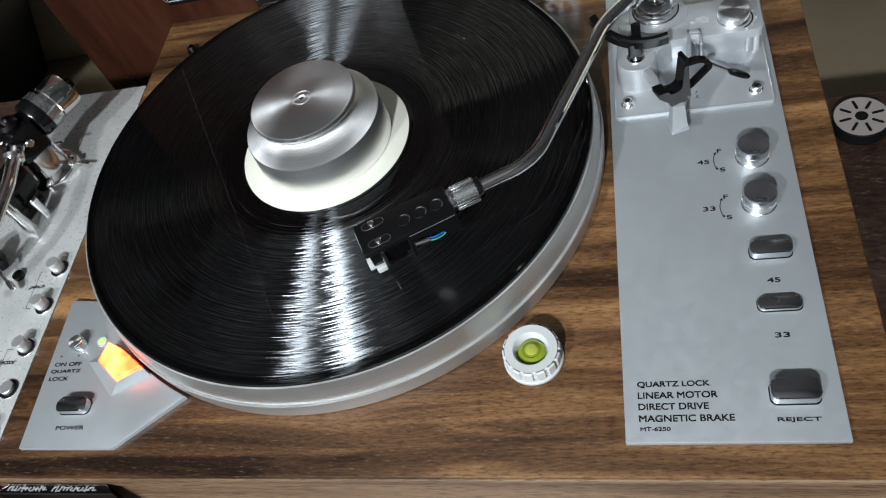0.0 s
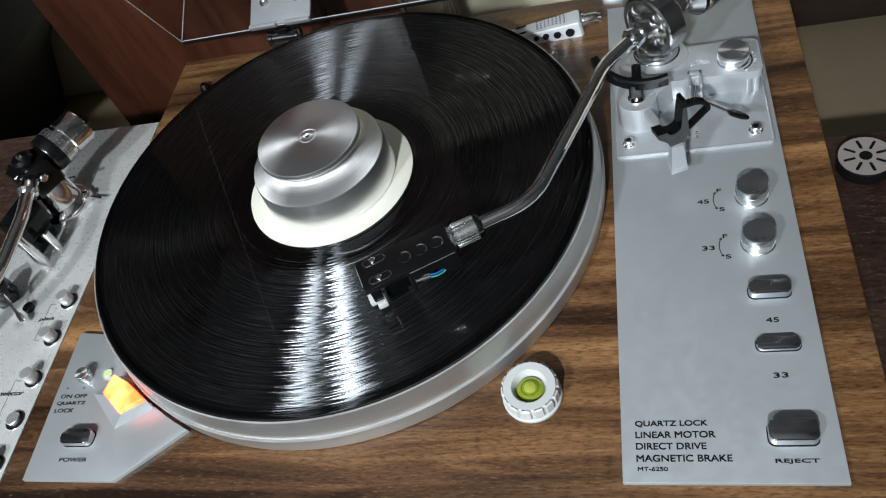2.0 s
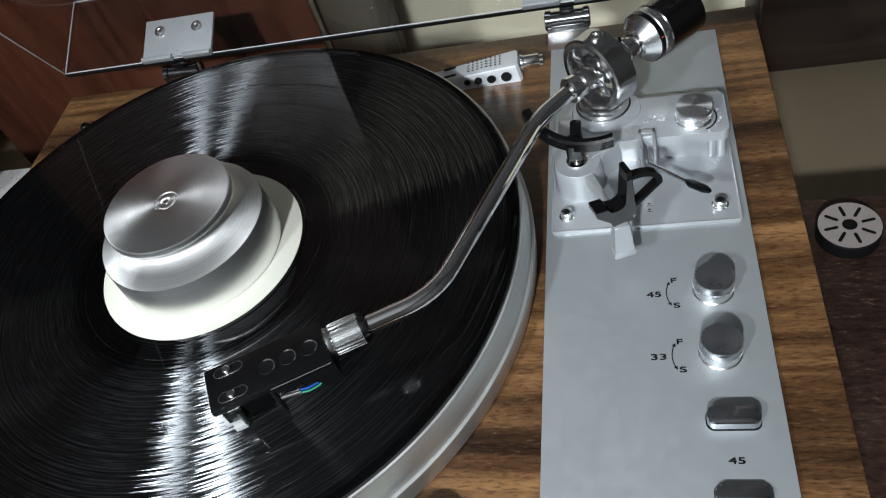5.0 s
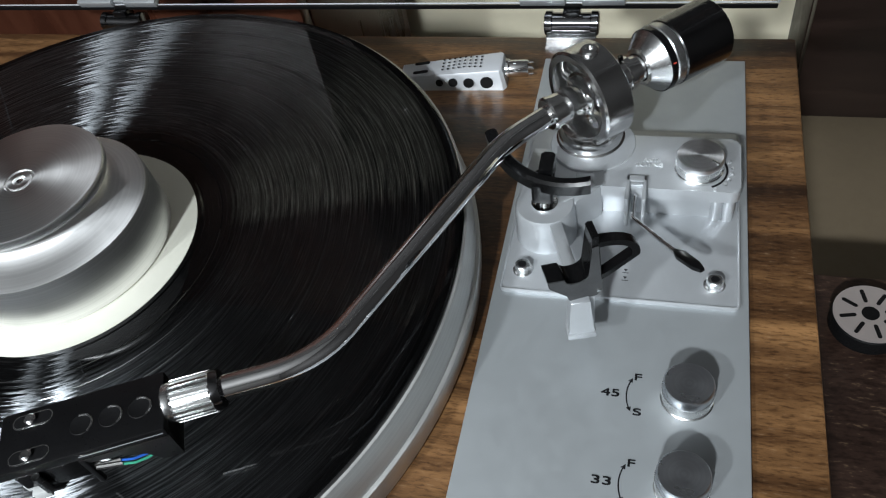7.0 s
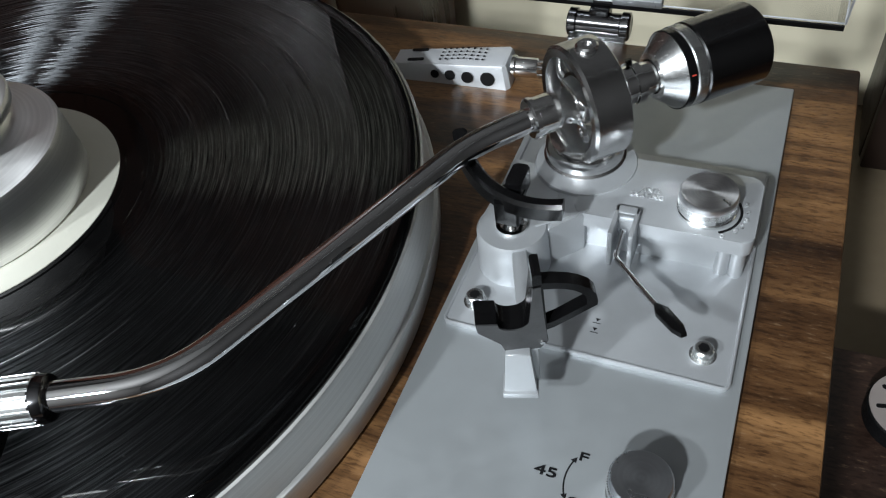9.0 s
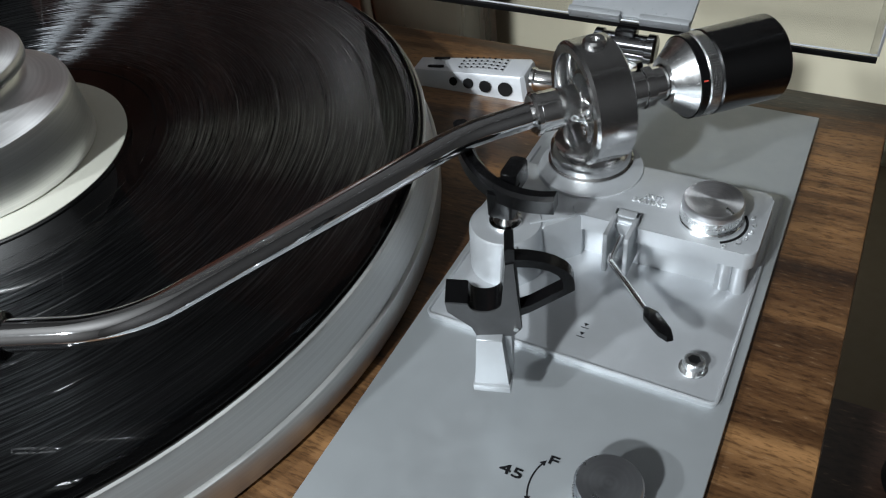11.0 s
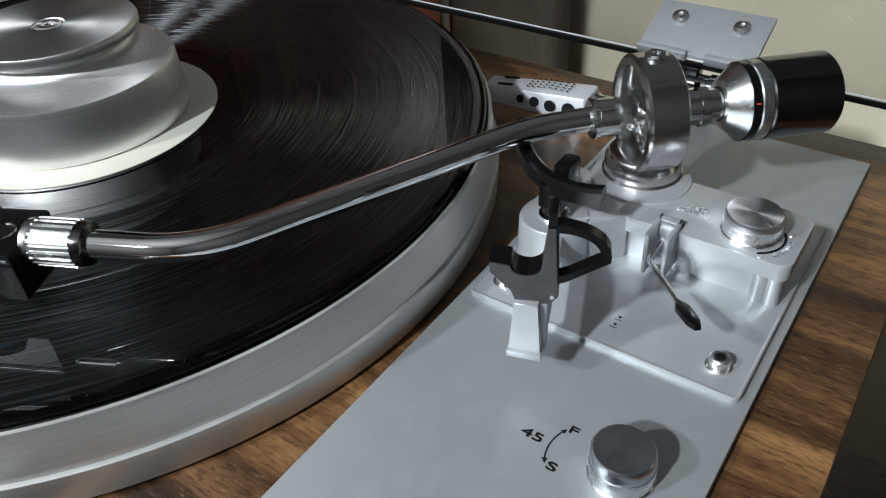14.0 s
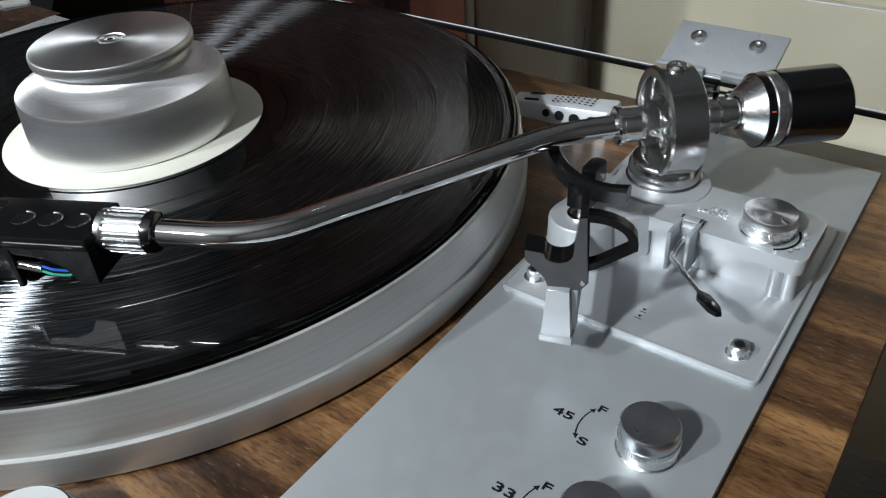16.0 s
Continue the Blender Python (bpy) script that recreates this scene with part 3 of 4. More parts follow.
for words, y in (("45", 0.1477), ("33", 0.1178)):
    lettering("lettering", words, 0.0415, y, TZ, 0.0056, 0.0026, INK, panel)
    lettering("lettering", "F", 0.0515, y + 0.0068, TZ, 0.0021, 0.0023, INK, panel)
    lettering("lettering", "S", 0.0517, y - 0.0058, TZ, 0.0024, 0.0024, INK, panel)
    cx, cy, r = 0.0615, y + 0.0014, 0.0122
    bm = bmesh.new()
    arc = [radians(180 + 22 * (i / 10 - 0.5) * 2) for i in range(11)]
    inner = [bm.verts.new((cx + (r - 0.00022) * math.cos(a), cy + (r - 0.00022) * math.sin(a), TZ)) for a in arc]
    outer = [bm.verts.new((cx + (r + 0.00022) * math.cos(a), cy + (r + 0.00022) * math.sin(a), TZ)) for a in arc]
    for i in range(10):
        bm.faces.new((inner[i], inner[i + 1], outer[i + 1], outer[i]))
    for i, s in ((0, 1), (10, -1)):
        a, t = arc[i], arc[i] - s * 0.14
        tip = (cx + r * math.cos(t), cy + r * math.sin(t), TZ)
        bm.faces.new([bm.verts.new(p) for p in (tip, (cx + (r - 0.0008) * math.cos(a), cy + (r - 0.0008) * math.sin(a), TZ), (cx + (r + 0.0008) * math.cos(a), cy + (r + 0.0008) * math.sin(a), TZ))])
    part("arrow", bm, INK, panel)

# ---- tonearm base casting ----
base = thing("armboard", (0, 0, 0.003), "cast silver armboard with raised pod and dial", "armboard", size=DECK)
BT = 0.0175       # the pod's top above the panel
part("plate", moved(prism(rounded(0.0805, 0.0865, 0.002), 0.0, 0.0015, 0.0004), at(0.0427, 0.2282)), CAST, base)
part("rim_bead", tube(filleted([(0.0027, 0.2700, 0.0015), (0.0027, 0.1853, 0.0015), (0.0827, 0.1853, 0.0015), (0.0827, 0.2700, 0.0015)], 0.002, 5), 0.0005, 8), CAST, base)
pod = part("pod", merged(moved(prism(rounded(0.051, 0.0275, 0.003), BT - 0.0055, BT, 0.0007), at(0.0562, 0.2375)),
                         moved(prism(rounded(0.047, 0.0240, 0.0015), 0.0010, BT - 0.0050), at(0.0545, 0.2380))), CAST, base)
for x in (0.0745, 0.0785):
    part("pillar", lathe([(0.0022, 0.0012), (0.0020, BT - 0.004)], 20), CAST, base, m=at(x, 0.2262))
post = part("lift_pillar", merged(moved(lathe([(0.0112, 0.0010), (0.0106, BT - 0.001), (0.0100, BT), (0.0, BT)], 40), at(0.0155, 0.2135)),
                                  moved(prism([(-0.0105, 0.0), (0.0105, 0.0), (0.0125, 0.026), (-0.0085, 0.028)], 0.001, BT - 0.0006, 0.0005), at(0.0158, 0.2150))), CAST, base)
part("web", prism([(0.0262, 0.2150), (0.0345, 0.2240), (0.0345, 0.2380), (0.0240, 0.2380)], 0.001, BT - 0.0003, 0.0004), CAST, base)
part("flange", lathe([(0.0165, 0.0010), (0.0160, BT - 0.0004), (0.0155, BT + 0.0004), (0.0, BT + 0.0004)], 48), CAST, base, m=at(0.0292, 0.2462))
part("ridge", box(-0.008, 0.009, -0.0004, 0.0004, 0, 0.0007, 0.0002), CAST, base, m=at(0.0285, 0.2200, BT - 0.0004, 0, 0, 38))
for x in (0.0095, 0.0748):
    s = part("screw", knurled(0.0028, 0.0015, 0.0050, 26, 0.0003, chamfer=0.0004), SATIN, base, "knurled hexagon-socket screw", m=at(x, 0.1945))
    part("socket", lathe([(0.0016, 0.00501), (0.0016, 0.0051), (0.0, 0.0051)], 6), MATTE, s, m=at(x, 0.1945))
    part("washer", lathe([(0.0036, 0.0012), (0.0036, 0.0018), (0.0028, 0.0018)], 28), SATIN, s, m=at(x, 0.1945))
for k in range(2):
    part("mark", prism([(-0.0007, 0.0), (0.0007, 0.0), (0.0, -0.0011)] if not k else [(-0.0007, -0.0004), (0.0007, -0.0004), (0.0, -0.0015)], 0.0015, 0.00156), INK, base, m=at(0.0453, 0.1985 - 0.0030 * k))
    part("mark_line", box(-0.0011, 0.0011, -0.00012, 0.00012, 0.0015, 0.00156), INK, base, m=at(0.0453, 0.1968 - 0.0034 * k))
dial = part("antiskating_dial", lathe([(0.0084, BT), (0.0084, BT + 0.001), (0.0081, BT + 0.0014), (0.0081, BT + 0.0030)], 48), SATIN, base, "turned dial with radial sheen", m=at(0.0675, 0.2345))
part("grip", knurled(0.0082, BT + 0.0030, BT + 0.0050, 64, 0.00022), SATIN, dial, m=at(0.0675, 0.2345))
cap = part("cap", lathe([(0.0081, BT + 0.0050), (0.0081, BT + 0.0070), (0.0077, BT + 0.0077), (0.0, BT + 0.0077)], 64), CONE, dial)
cap.location = (0.0675, 0.2345, 0)
part("pointer", box(0.0050, 0.0078, -0.0004, 0.0004, BT + 0.0076, BT + 0.0082, 0.0002), SATIN, dial, m=at(0.0675, 0.2345, 0, 0, 0, -38))
part("scale_groove", tube([(0.0675 + 0.0096 * math.cos(radians(a)), 0.2345 + 0.0096 * math.sin(radians(a)), BT) for a in range(-62, 34, 6)], 0.0004, 6), MATTE, base)
for k, a in enumerate((-60, -38, -24, -10, 6, 22)):
    lettering("scale_figure", "012345"[k], 0.0675 + 0.0113 * math.cos(radians(a)) - 0.0006, 0.2345 + 0.0113 * math.sin(radians(a)) - 0.0006, BT + 0.0001, 0.0011, 0.0014, SILVERINK, base, thick=0.0003)
lettering("lettering", "ANTI-", 0.0482, 0.2372, BT + 0.0001, 0.0060, 0.0018, SILVERINK, base, thick=0.0003)
lettering("lettering", "SKATING", 0.0455, 0.2346, BT + 0.0001, 0.0096, 0.0018, SILVERINK, base, thick=0.0003)
clevis = part("lever_bracket", merged(box(-0.0036, -0.0022, -0.0062, 0.0060, 0.0045, BT + 0.0018, 0.0004), box(0.0022, 0.0036, -0.0062, 0.0060, 0.0045, BT + 0.0018, 0.0004),
                                      box(-0.0036, 0.0036, 0.0030, 0.0060, 0.0045, BT + 0.0018, 0.0004)), CAST, base, m=at(0.0466, 0.2225))
part("bracket_slot", box(-0.0021, 0.0021, 0.0020, 0.0031, 0.0060, BT + 0.0014), HINGE, clevis, m=at(0.0466, 0.2225))
lever = part("cueing_lever", tube(filleted([(0.0462, 0.2230, 0.014), (0.0462, 0.2135, 0.0125), (0.0622, 0.1950, 0.0165)], 0.003, 6), 0.0009, 12), CHROME, base, "chrome cueing lever with black paddle tip")
part("paddle", prism([(-0.0005, 0.0), (0.0005, 0.0), (0.0020, 0.0035), (0.0018, 0.0110), (0.0008, 0.0140), (-0.0008, 0.0140), (-0.0018, 0.0110), (-0.0020, 0.0035)], -0.0008, 0.0008, 0.0004), BLACK, lever,
     m=at(0.0606, 0.1969, 0.0162, 14, 0, 221))

# ---- arm lift and arm rest ----
PIV = Vector((0.0288, 0.2530, 0.0422))
lift = thing("arm_lift", (0.0160, 0.2162, 0.0205), "glossy black curved tonearm lift bar on its pillar", "arm lift", size=LOOSE)
part("seat", lathe([(0.0048, 0), (0.0048, 0.0008), (0.0036, 0.0010), (0.0036, 0.0004)], 28), CHROME, lift)
part("shaft", lathe([(0.0020, 0), (0.0020, 0.006)], 20), CHROME, lift)
part("block", merged(prism(rounded(0.0075, 0.0085, 0.001), 0.0045, 0.0125, 0.0006), moved(prism(rounded(0.005, 0.009, 0.001), 0.010, 0.0165, 0.0006), at(0.001, 0.005))), BLACK, lift)
bm = bmesh.new()
rows = []
for i in range(25):
    a = radians(207 + (276 - 207) * i / 24)
    sag = 0.0035 * (1 - abs(i / 24 * 2 - 1.1) ** 2) - 0.001
    rows.append([bm.verts.new((0.0130 + r * math.cos(a), 0.0340 + r * math.sin(a), z - sag)) for r, z in ((0.0360, 0.0125), (0.0405, 0.0125), (0.0405, 0.0168), (0.0395, 0.0178), (0.0370, 0.0178), (0.0360, 0.0168))])
for a, b in zip(rows, rows[1:]):
    for i in range(6):
        j = (i + 1) % 6
        bm.faces.new((a[i], a[j], b[j], b[i]))
bm.faces.new(rows[0])
bm.faces.new(rows[-1])
part("lift_bar", bm, BLACK, lift)

rest = thing("arm_rest", (0.0341, 0.1752, 0.0045), "black tonearm rest clip on a silver bracket", "arm rest", size=LOOSE)
part("bracket", box(-0.0022, 0.0022, -0.0070, 0.0360, 0.0110, 0.0152, 0.0005), CAST, rest, m=at(0, 0, 0, 0, 0, 22))
part("stem", box(-0.0024, 0.0024, -0.0075, -0.0030, 0.0110, 0.0270, 0.0005), CAST, rest, m=at(0, 0, 0, 0, 0, 22))
FACE = at(-0.0010, -0.0075, 0.0262, 0, 0, 25)      # the clip's flat face, its x to the side and z up
cup = [(0.0005 + 0.0038 * math.cos(radians(a)), 0.0108 + 0.0028 * math.sin(radians(a))) for a in range(180, 361, 15)]
profile = [(-0.0019, -0.0005), (-0.0030, 0.0030), (-0.0082, 0.0086), (-0.0084, 0.0116), (-0.0042, 0.0110)] + cup + [(0.0056, 0.0225), (0.0074, 0.0228), (0.0079, 0.0120), (0.0086, 0.0020), (0.0066, -0.0005)]
part("cradle", slab(profile, -0.0010, 0.0062), BLACK, rest, m=FACE)
# thin grey facing: the light on the black clip's front, set as colour
part("cradle_face", slab([(x * 0.985, z * 0.985 + 0.0001) for x, z in profile], -0.0014, -0.0010), CLIPFACE, rest, "black front face coloured grey as if lit", m=FACE)
sweep = [(0.0066 + 0.0138 * math.sin(radians(a)), 0.0232 - 0.0082 * (1 - math.cos(radians(a)))) for a in range(0, 91, 15)]
outer = sweep + [(0.0204, 0.0130), (0.0102, 0.0062), (0.0072, 0.0050)]
cx0, cz0 = 0.0115, 0.0150
inner = [(cx0 + (x - cx0) * 0.72, cz0 + (z - cz0) * 0.72) for x, z in outer]
part("lock_clip", slab(outer, -0.0004, 0.0030, inner), BLACK, rest, m=FACE)
part("prong", slab([(0.0055, 0.0215), (0.0055, 0.0260), (0.0062, 0.0267), (0.0076, 0.0265), (0.0076, 0.0215)], -0.0008, 0.0056), BLACK, rest, m=FACE)
part("pivot_pin", lathe([(0.0007, 0), (0.0006, 0.0005), (0, 0.0005)], 12), SATIN, rest, m=FACE @ axis_to((0.0071, -0.0014, 0.0022), (0.0071, -0.1, 0.0022)))
tab = part("silver_tab", prism([(-0.0041, -0.0026), (0.0041, -0.0026), (0.0041, 0.0030), (-0.0041, 0.0030)], 0.0115, 0.0265, 0.0003,
                         top=[(-0.0030, -0.0016), (0.0030, -0.0016), (0.0030, 0.0030), (-0.0030, 0.0030)]), CAST, rest, "silver grip tab", m=at(0.0006, -0.0085, 0, 0, 0, 17))
part("tab_foot", box(-0.0046, 0.0046, -0.0034, 0.0032, 0.0092, 0.0116, 0.0004), CAST, tab, m=at(0.0006, -0.0085, 0, 0, 0, 17))

# ---- tonearm ----
U = Vector((0.73, 0.683, 0.0)).normalized()           # from the pivot towards the counterweight
arm = thing("tonearm", (PIV.x, PIV.y, 0.0205), "polished S-shaped tonearm with gimbal ring and dark counterweight", "tonearm")
O = Vector((0, 0, PIV.z - 0.0205))
part("pedestal", lathe([(0.0132, 0.0), (0.0132, 0.0008), (0.0125, 0.0014), (0.0125, 0.0058), (0.0112, 0.0078), (0.0085, 0.0088), (0.0, 0.0088)], 56), GIMBAL, arm)
yaw = math.degrees(math.atan2(U.y, U.x))
RINGPOSE = Matrix.Translation(O) @ pose(0, 0, 0, 90, 0, yaw + 90)
ring = part("gimbal_ring", lathe([(0.0152, -0.0062), (0.0176, -0.0062), (0.0186, -0.0054), (0.0186, 0.0054), (0.0176, 0.0062), (0.0152, 0.0062), (0.0148, 0.0056), (0.0148, -0.0056), (0.0152, -0.0062)], 72, cap=False), GIMBAL, arm)
ring.matrix_basis = RINGPOSE
part("ring_foot", box(-0.0050, 0.0050, -0.0060, 0.0060, 0.0030, 0.0075, 0.0006), SATIN, arm, m=at(0, 0, 0, 0, 0, yaw))
for z, label in ((O.z + 0.0180, "bearing_screw"), (O.z - 0.0165, "bearing_screw")):
    s = part(label, lathe([(0.0034, 0.0), (0.0034, 0.0014), (0.0028, 0.0020), (0.0014, 0.0020), (0.0014, 0.0012), (0, 0.0012)], 24), CHROME, arm, m=at(0, 0, z))
inner = part("inner_gimbal", lathe([(0.0086, -0.0030), (0.0096, -0.0030), (0.0100, 0.0), (0.0096, 0.0030), (0.0086, 0.0030), (0.0086, -0.0030)], 40, cap=False), CHROME, arm, m=RINGPOSE)
for side in (-1, 1):
    n = Vector((-U.y, U.x, 0)) * side
    pin = part("side_bearing", lathe([(0.0022, 0.0), (0.0022, 0.0075)], 16), CHROME, arm, m=axis_to(O + n * 0.0085, O + n * 0.02))
    part("bearing_nut", lathe([(0.0038, 0.0), (0.0038, 0.0016), (0.0028, 0.0022), (0.0014, 0.0022), (0.0014, 0.0014), (0, 0.0014)], 24), CHROME, pin, m=axis_to(O + n * 0.0085 - U * 0.004 + Vector((0, 0, -0.004)), O - U * 0.02 + n * 0.0085 + Vector((0, 0, -0.004))))
part("bearing_block", box(-0.0048, 0.0048, -0.0080, 0.0080, -0.0045, 0.0045, 0.0008), CHROME, arm, m=Matrix.Translation(O) @ at(0, 0, 0, 0, 0, yaw))
part("upright_pin", lathe([(0.0012, -0.0150), (0.0012, 0.0185)], 12), SATIN, arm, m=Matrix.Translation(O))
part("sleeve", lathe([(0.0040, 0.0040), (0.0058, 0.0046), (0.0061, 0.0060), (0.0061, 0.0172), (0.0066, 0.0175), (0.0066, 0.0188), (0.0058, 0.0194), (0.0040, 0.0194)], 36), CHROME, arm, m=axis_to(O, O - U))
Z = O.z
LOCAL = Vector((PIV.x, PIV.y, 0))
corner1 = Vector((0.0010, 0.2230, 0.0005)) - LOCAL
corner2 = Vector((-0.0355, 0.1245, 0.0050)) - LOCAL
COLLAR = Vector((-0.0617, 0.1115, 0.0055)) - LOCAL
for p in (corner1, corner2, COLLAR):
    p.z += Z
H = (COLLAR - corner2).normalized()
part("arm_tube", tube(filleted([O - U * 0.017, corner1, corner2, COLLAR], 0.055, 18), 0.0039, 28), ARMTUBE, arm, smooth=60)
nut = part("locking_collar", knurled(0.0063, 0.0012, 0.0128, 22, 0.0010, fill=0.45, chamfer=0.0003), SATIN, arm, "ribbed silver locking collar", m=axis_to(COLLAR, COLLAR + H))
part("collar_ring", lathe([(0.0042, -0.0020), (0.0056, -0.0012), (0.0060, 0.0002), (0.0060, 0.0013), (0.0, 0.0013)], 36), GUNMETAL, nut, m=axis_to(COLLAR, COLLAR + H))
part("collar_lip", lathe([(0.0055, 0.0127), (0.0058, 0.0132), (0.0058, 0.0150), (0.0050, 0.0156), (0.0, 0.0156)], 36), SATIN, nut, m=axis_to(COLLAR, COLLAR + H))
# headshell: local x runs forward along the arm's end, y to the side
SH = Matrix.Translation(COLLAR + H * 0.0150) @ pose(0, 0, 0, 0, 0, math.degrees(math.atan2(H.y, H.x)))
bm = box(0.0, 0.0480, -0.0098, 0.0098, -0.0010, 0.0026, 0.0006)
shell = part("headshell", bm, SHELL, arm, "black drilled headshell with cartridge", m=SH)
for x, r in ((0.0070, 0.0033), (0.0155, 0.0033), (0.0240, 0.0032)):
    part("drilled_hole", lathe([(r * 1.05, 0.0), (r, 0.00018), (r * 0.92, 0.00010), (0, 0.00006)], 24), MATTE, shell, m=SH @ at(x, 0.0005, 0.0026))
    # bright half arc modelled as the glint on the hole's inner edge
    part("hole_glint", tube([(r * 0.98 * math.cos(radians(a)), r * 0.98 * math.sin(radians(a)), 0.0001) for a in range(125, 286, 10)], 0.00034, 6), SATIN, shell, m=SH @ at(x, 0.0005, 0.0026))
for y in (-0.0058, 0.0058):
    part("screw_slot", prism(slot(0.0110, 0.0038), 0.0026, 0.0028), MATTE, shell, m=SH @ at(0.0385, y))
    part("slot_rim", prism(slot(0.0118, 0.0046), 0.0026, 0.0027), SATIN, shell, m=SH @ at(0.0385, y))
    part("screw", lathe([(0.0017, 0.0028), (0.0017, 0.0036), (0.0012, 0.0040), (0, 0.0040)], 16), CHROME, shell, m=SH @ at(0.0390, y))
part("side_wall", box(0.0, 0.0250, -0.0098, -0.0082, -0.0120, -0.0010, 0.0003), SHELL, shell, m=SH)
part("side_wall", slab([(0.0, -0.0010), (0.0250, -0.0010), (0.0235, -0.0034), (0.0150, -0.0042), (0.0090, -0.0070), (0.0060, -0.0120), (0.0, -0.0120)], 0.0082, 0.0098), SHELL, shell, m=SH)
part("edge_line", box(0.0010, 0.0250, 0.0096, 0.0099, 0.0006, 0.0009), HINGE, shell, m=SH)
part("front_post", box(0.0245, 0.0262, 0.0080, 0.0098, -0.0150, -0.0010, 0.0003), SHELL, shell, m=SH)
part("back_wall", box(0.0, 0.0020, -0.0090, 0.0090, -0.0120, -0.0010, 0.0003), SHELL, shell, m=SH)
cart = part("cartridge", merged(box(0.0270, 0.0465, -0.0075, 0.0075, -0.0115, -0.0010, 0.0006), box(0.0290, 0.0440, -0.0055, 0.0055, -0.0165, -0.0115, 0.0006)), BLACK, shell, "black cartridge with clear stylus guard", m=SH)
part("stylus_holder", merged(box(0.0455, 0.0492, -0.0050, 0.0050, -0.0165, -0.0130, 0.0004), box(0.041, 0.046, 0.006, 0.0088, -0.0165, -0.0130, 0.0004)), WHITEP, cart, "pale clear stylus guard", m=SH)
part("cantilever", tube([(0.0440, 0, -0.0165), (0.0478, 0, -0.0192)], 0.0004, 8), SATIN, cart, m=SH)
part("mount_screw", lathe([(0.0013, -0.0125), (0.0013, -0.0040)], 12), SATIN, cart, m=SH @ at(0.0400, 0.0088))
for k, x in enumerate((-0.006, -0.0035, -0.001, 0.0015, 0.004)):
    part("front_mark", box(0.0480, 0.0482, x, x + 0.0018, -0.0002, 0.0022), SHELLSILVER, shell, m=SH)
for k, (mat, y, z) in enumerate(((BLUE, 0.0078, -0.0072), (GREENW, 0.0084, -0.0084), (REDW, -0.0020, -0.0060), (WHITEW, -0.0050, -0.0080))):
    w = part("lead_wire", tube(filleted([(0.0030, y * 0.4, -0.0050), (0.0085, y, z - 0.0025), (0.0135, y + 0.0016, z - 0.001), (0.0170, y + 0.0014, z)], 0.004, 6), 0.00040, 8), mat, shell, m=SH)
    part("lead_clip", tube([(0.0165, y + 0.0014, z), (0.0240, y + 0.0006, z + 0.0004)], 0.0008, 8), CHROME, shell, m=SH)
# rear stub and counterweight
part("rear_shaft", lathe([(0.0060, 0.0050), (0.0060, 0.0150), (0.0066, 0.0152), (0.0066, 0.0178), (0.0052, 0.0180), (0.0052, 0.0300)], 36), CHROME, arm, m=axis_to(O, O + U))
cw = part("counterweight", lathe([(0.0125, 0.0352), (0.0130, 0.0357), (0.0130, 0.0568), (0.0124, 0.0575), (0.0, 0.0575)], 72), GUNMETAL, arm, "dark mirror-finished counterweight")
cw.matrix_basis = axis_to(O, O + U)
part("front_cone", lathe([(0.0056, 0.0225), (0.0074, 0.0227), (0.0118, 0.0280), (0.0122, 0.0284)], 72, cap=False), SATIN, cw)
part("scale_ring", lathe([(0.0123, 0.0284), (0.0126, 0.0286), (0.0126, 0.0310), (0.0120, 0.0312)], 72, cap=False), BLACK, cw)
part("knurl", knurled(0.0128, 0.0312, 0.0354, 100, 0.0003, chamfer=0.0005), SATIN, cw)
part("red_figure", box(-0.0002, 0.0002, -0.0001, 0.0001, 0.0291, 0.0304), REDINK, cw, m=at(-0.01157, 0.0050, 0, 0, 0, 67))
part("shaft_screw", lathe([(0.0010, 0), (0.0010, 0.0020)], 12), BLACK, arm, m=axis_to(O + U * 0.0165, O + U * 0.0165 + Vector((-0.3, 0.1, 1))) @ at(0, 0, 0.006))

# ---- power panel with strobe ----
power = thing("power_panel", (0, 0, 0), "satin silver power panel with lit orange strobe window", "control panel", size=DECK)
a0, a1 = math.atan2(0.031 - C.y, -0.221 - C.x), math.atan2(0.0905 - C.y, -0.2912 - C.x)
if a1 > a0:
    a1 -= 2 * math.pi
edge = [((C.x + 0.1572 * math.cos(a0 + (a1 - a0) * i / 16)) / DECK[0], (C.y + 0.1572 * math.sin(a0 + (a1 - a0) * i / 16)) / DECK[1]) for i in range(17)]
part("plate", prism([(-0.3045, 0.0005), (-0.2490, 0.0)] + edge + [(-0.3075, 0.0905)], 0.0002, 0.0030, 0.0004), PANEL, power)
push_button(power, -0.2785, 0.0230, 0.003, 0.0180, 0.0085, 0.0042)
q = part("quartz_knob", lathe([(0.0042, 0), (0.0042, 0.0050), (0.0038, 0.0056), (0, 0.0056)], 28), BUTTON, power, m=at(-0.2900, 0.0600, 0.003))
part("cap", lathe([(0.0037, 0), (0.0037, 0.0002), (0, 0.0002)], 28), TURNED, q).location = (-0.2900, 0.0600, 0.0086)
led = part("indicator", lathe([(0.0019, 0), (0.0019, 0.0010), (0.0014, 0.0014), (0, 0.0014)], 24), LED, power, "lit green indicator lamp", m=at(-0.2765, 0.0615, 0.003))
part("bezel", lathe([(0.0020, 0), (0.0030, 0), (0.0030, 0.0011), (0.0020, 0.0011), (0.0020, 0)], 28, cap=False), WHITEP, led, m=at(-0.2765, 0.0615, 0.003))
foot = [(-0.2594, 0.0284), (-0.2398, 0.0400), (-0.2550, 0.0540), (-0.2665, 0.0600), (-0.2809, 0.0494)]
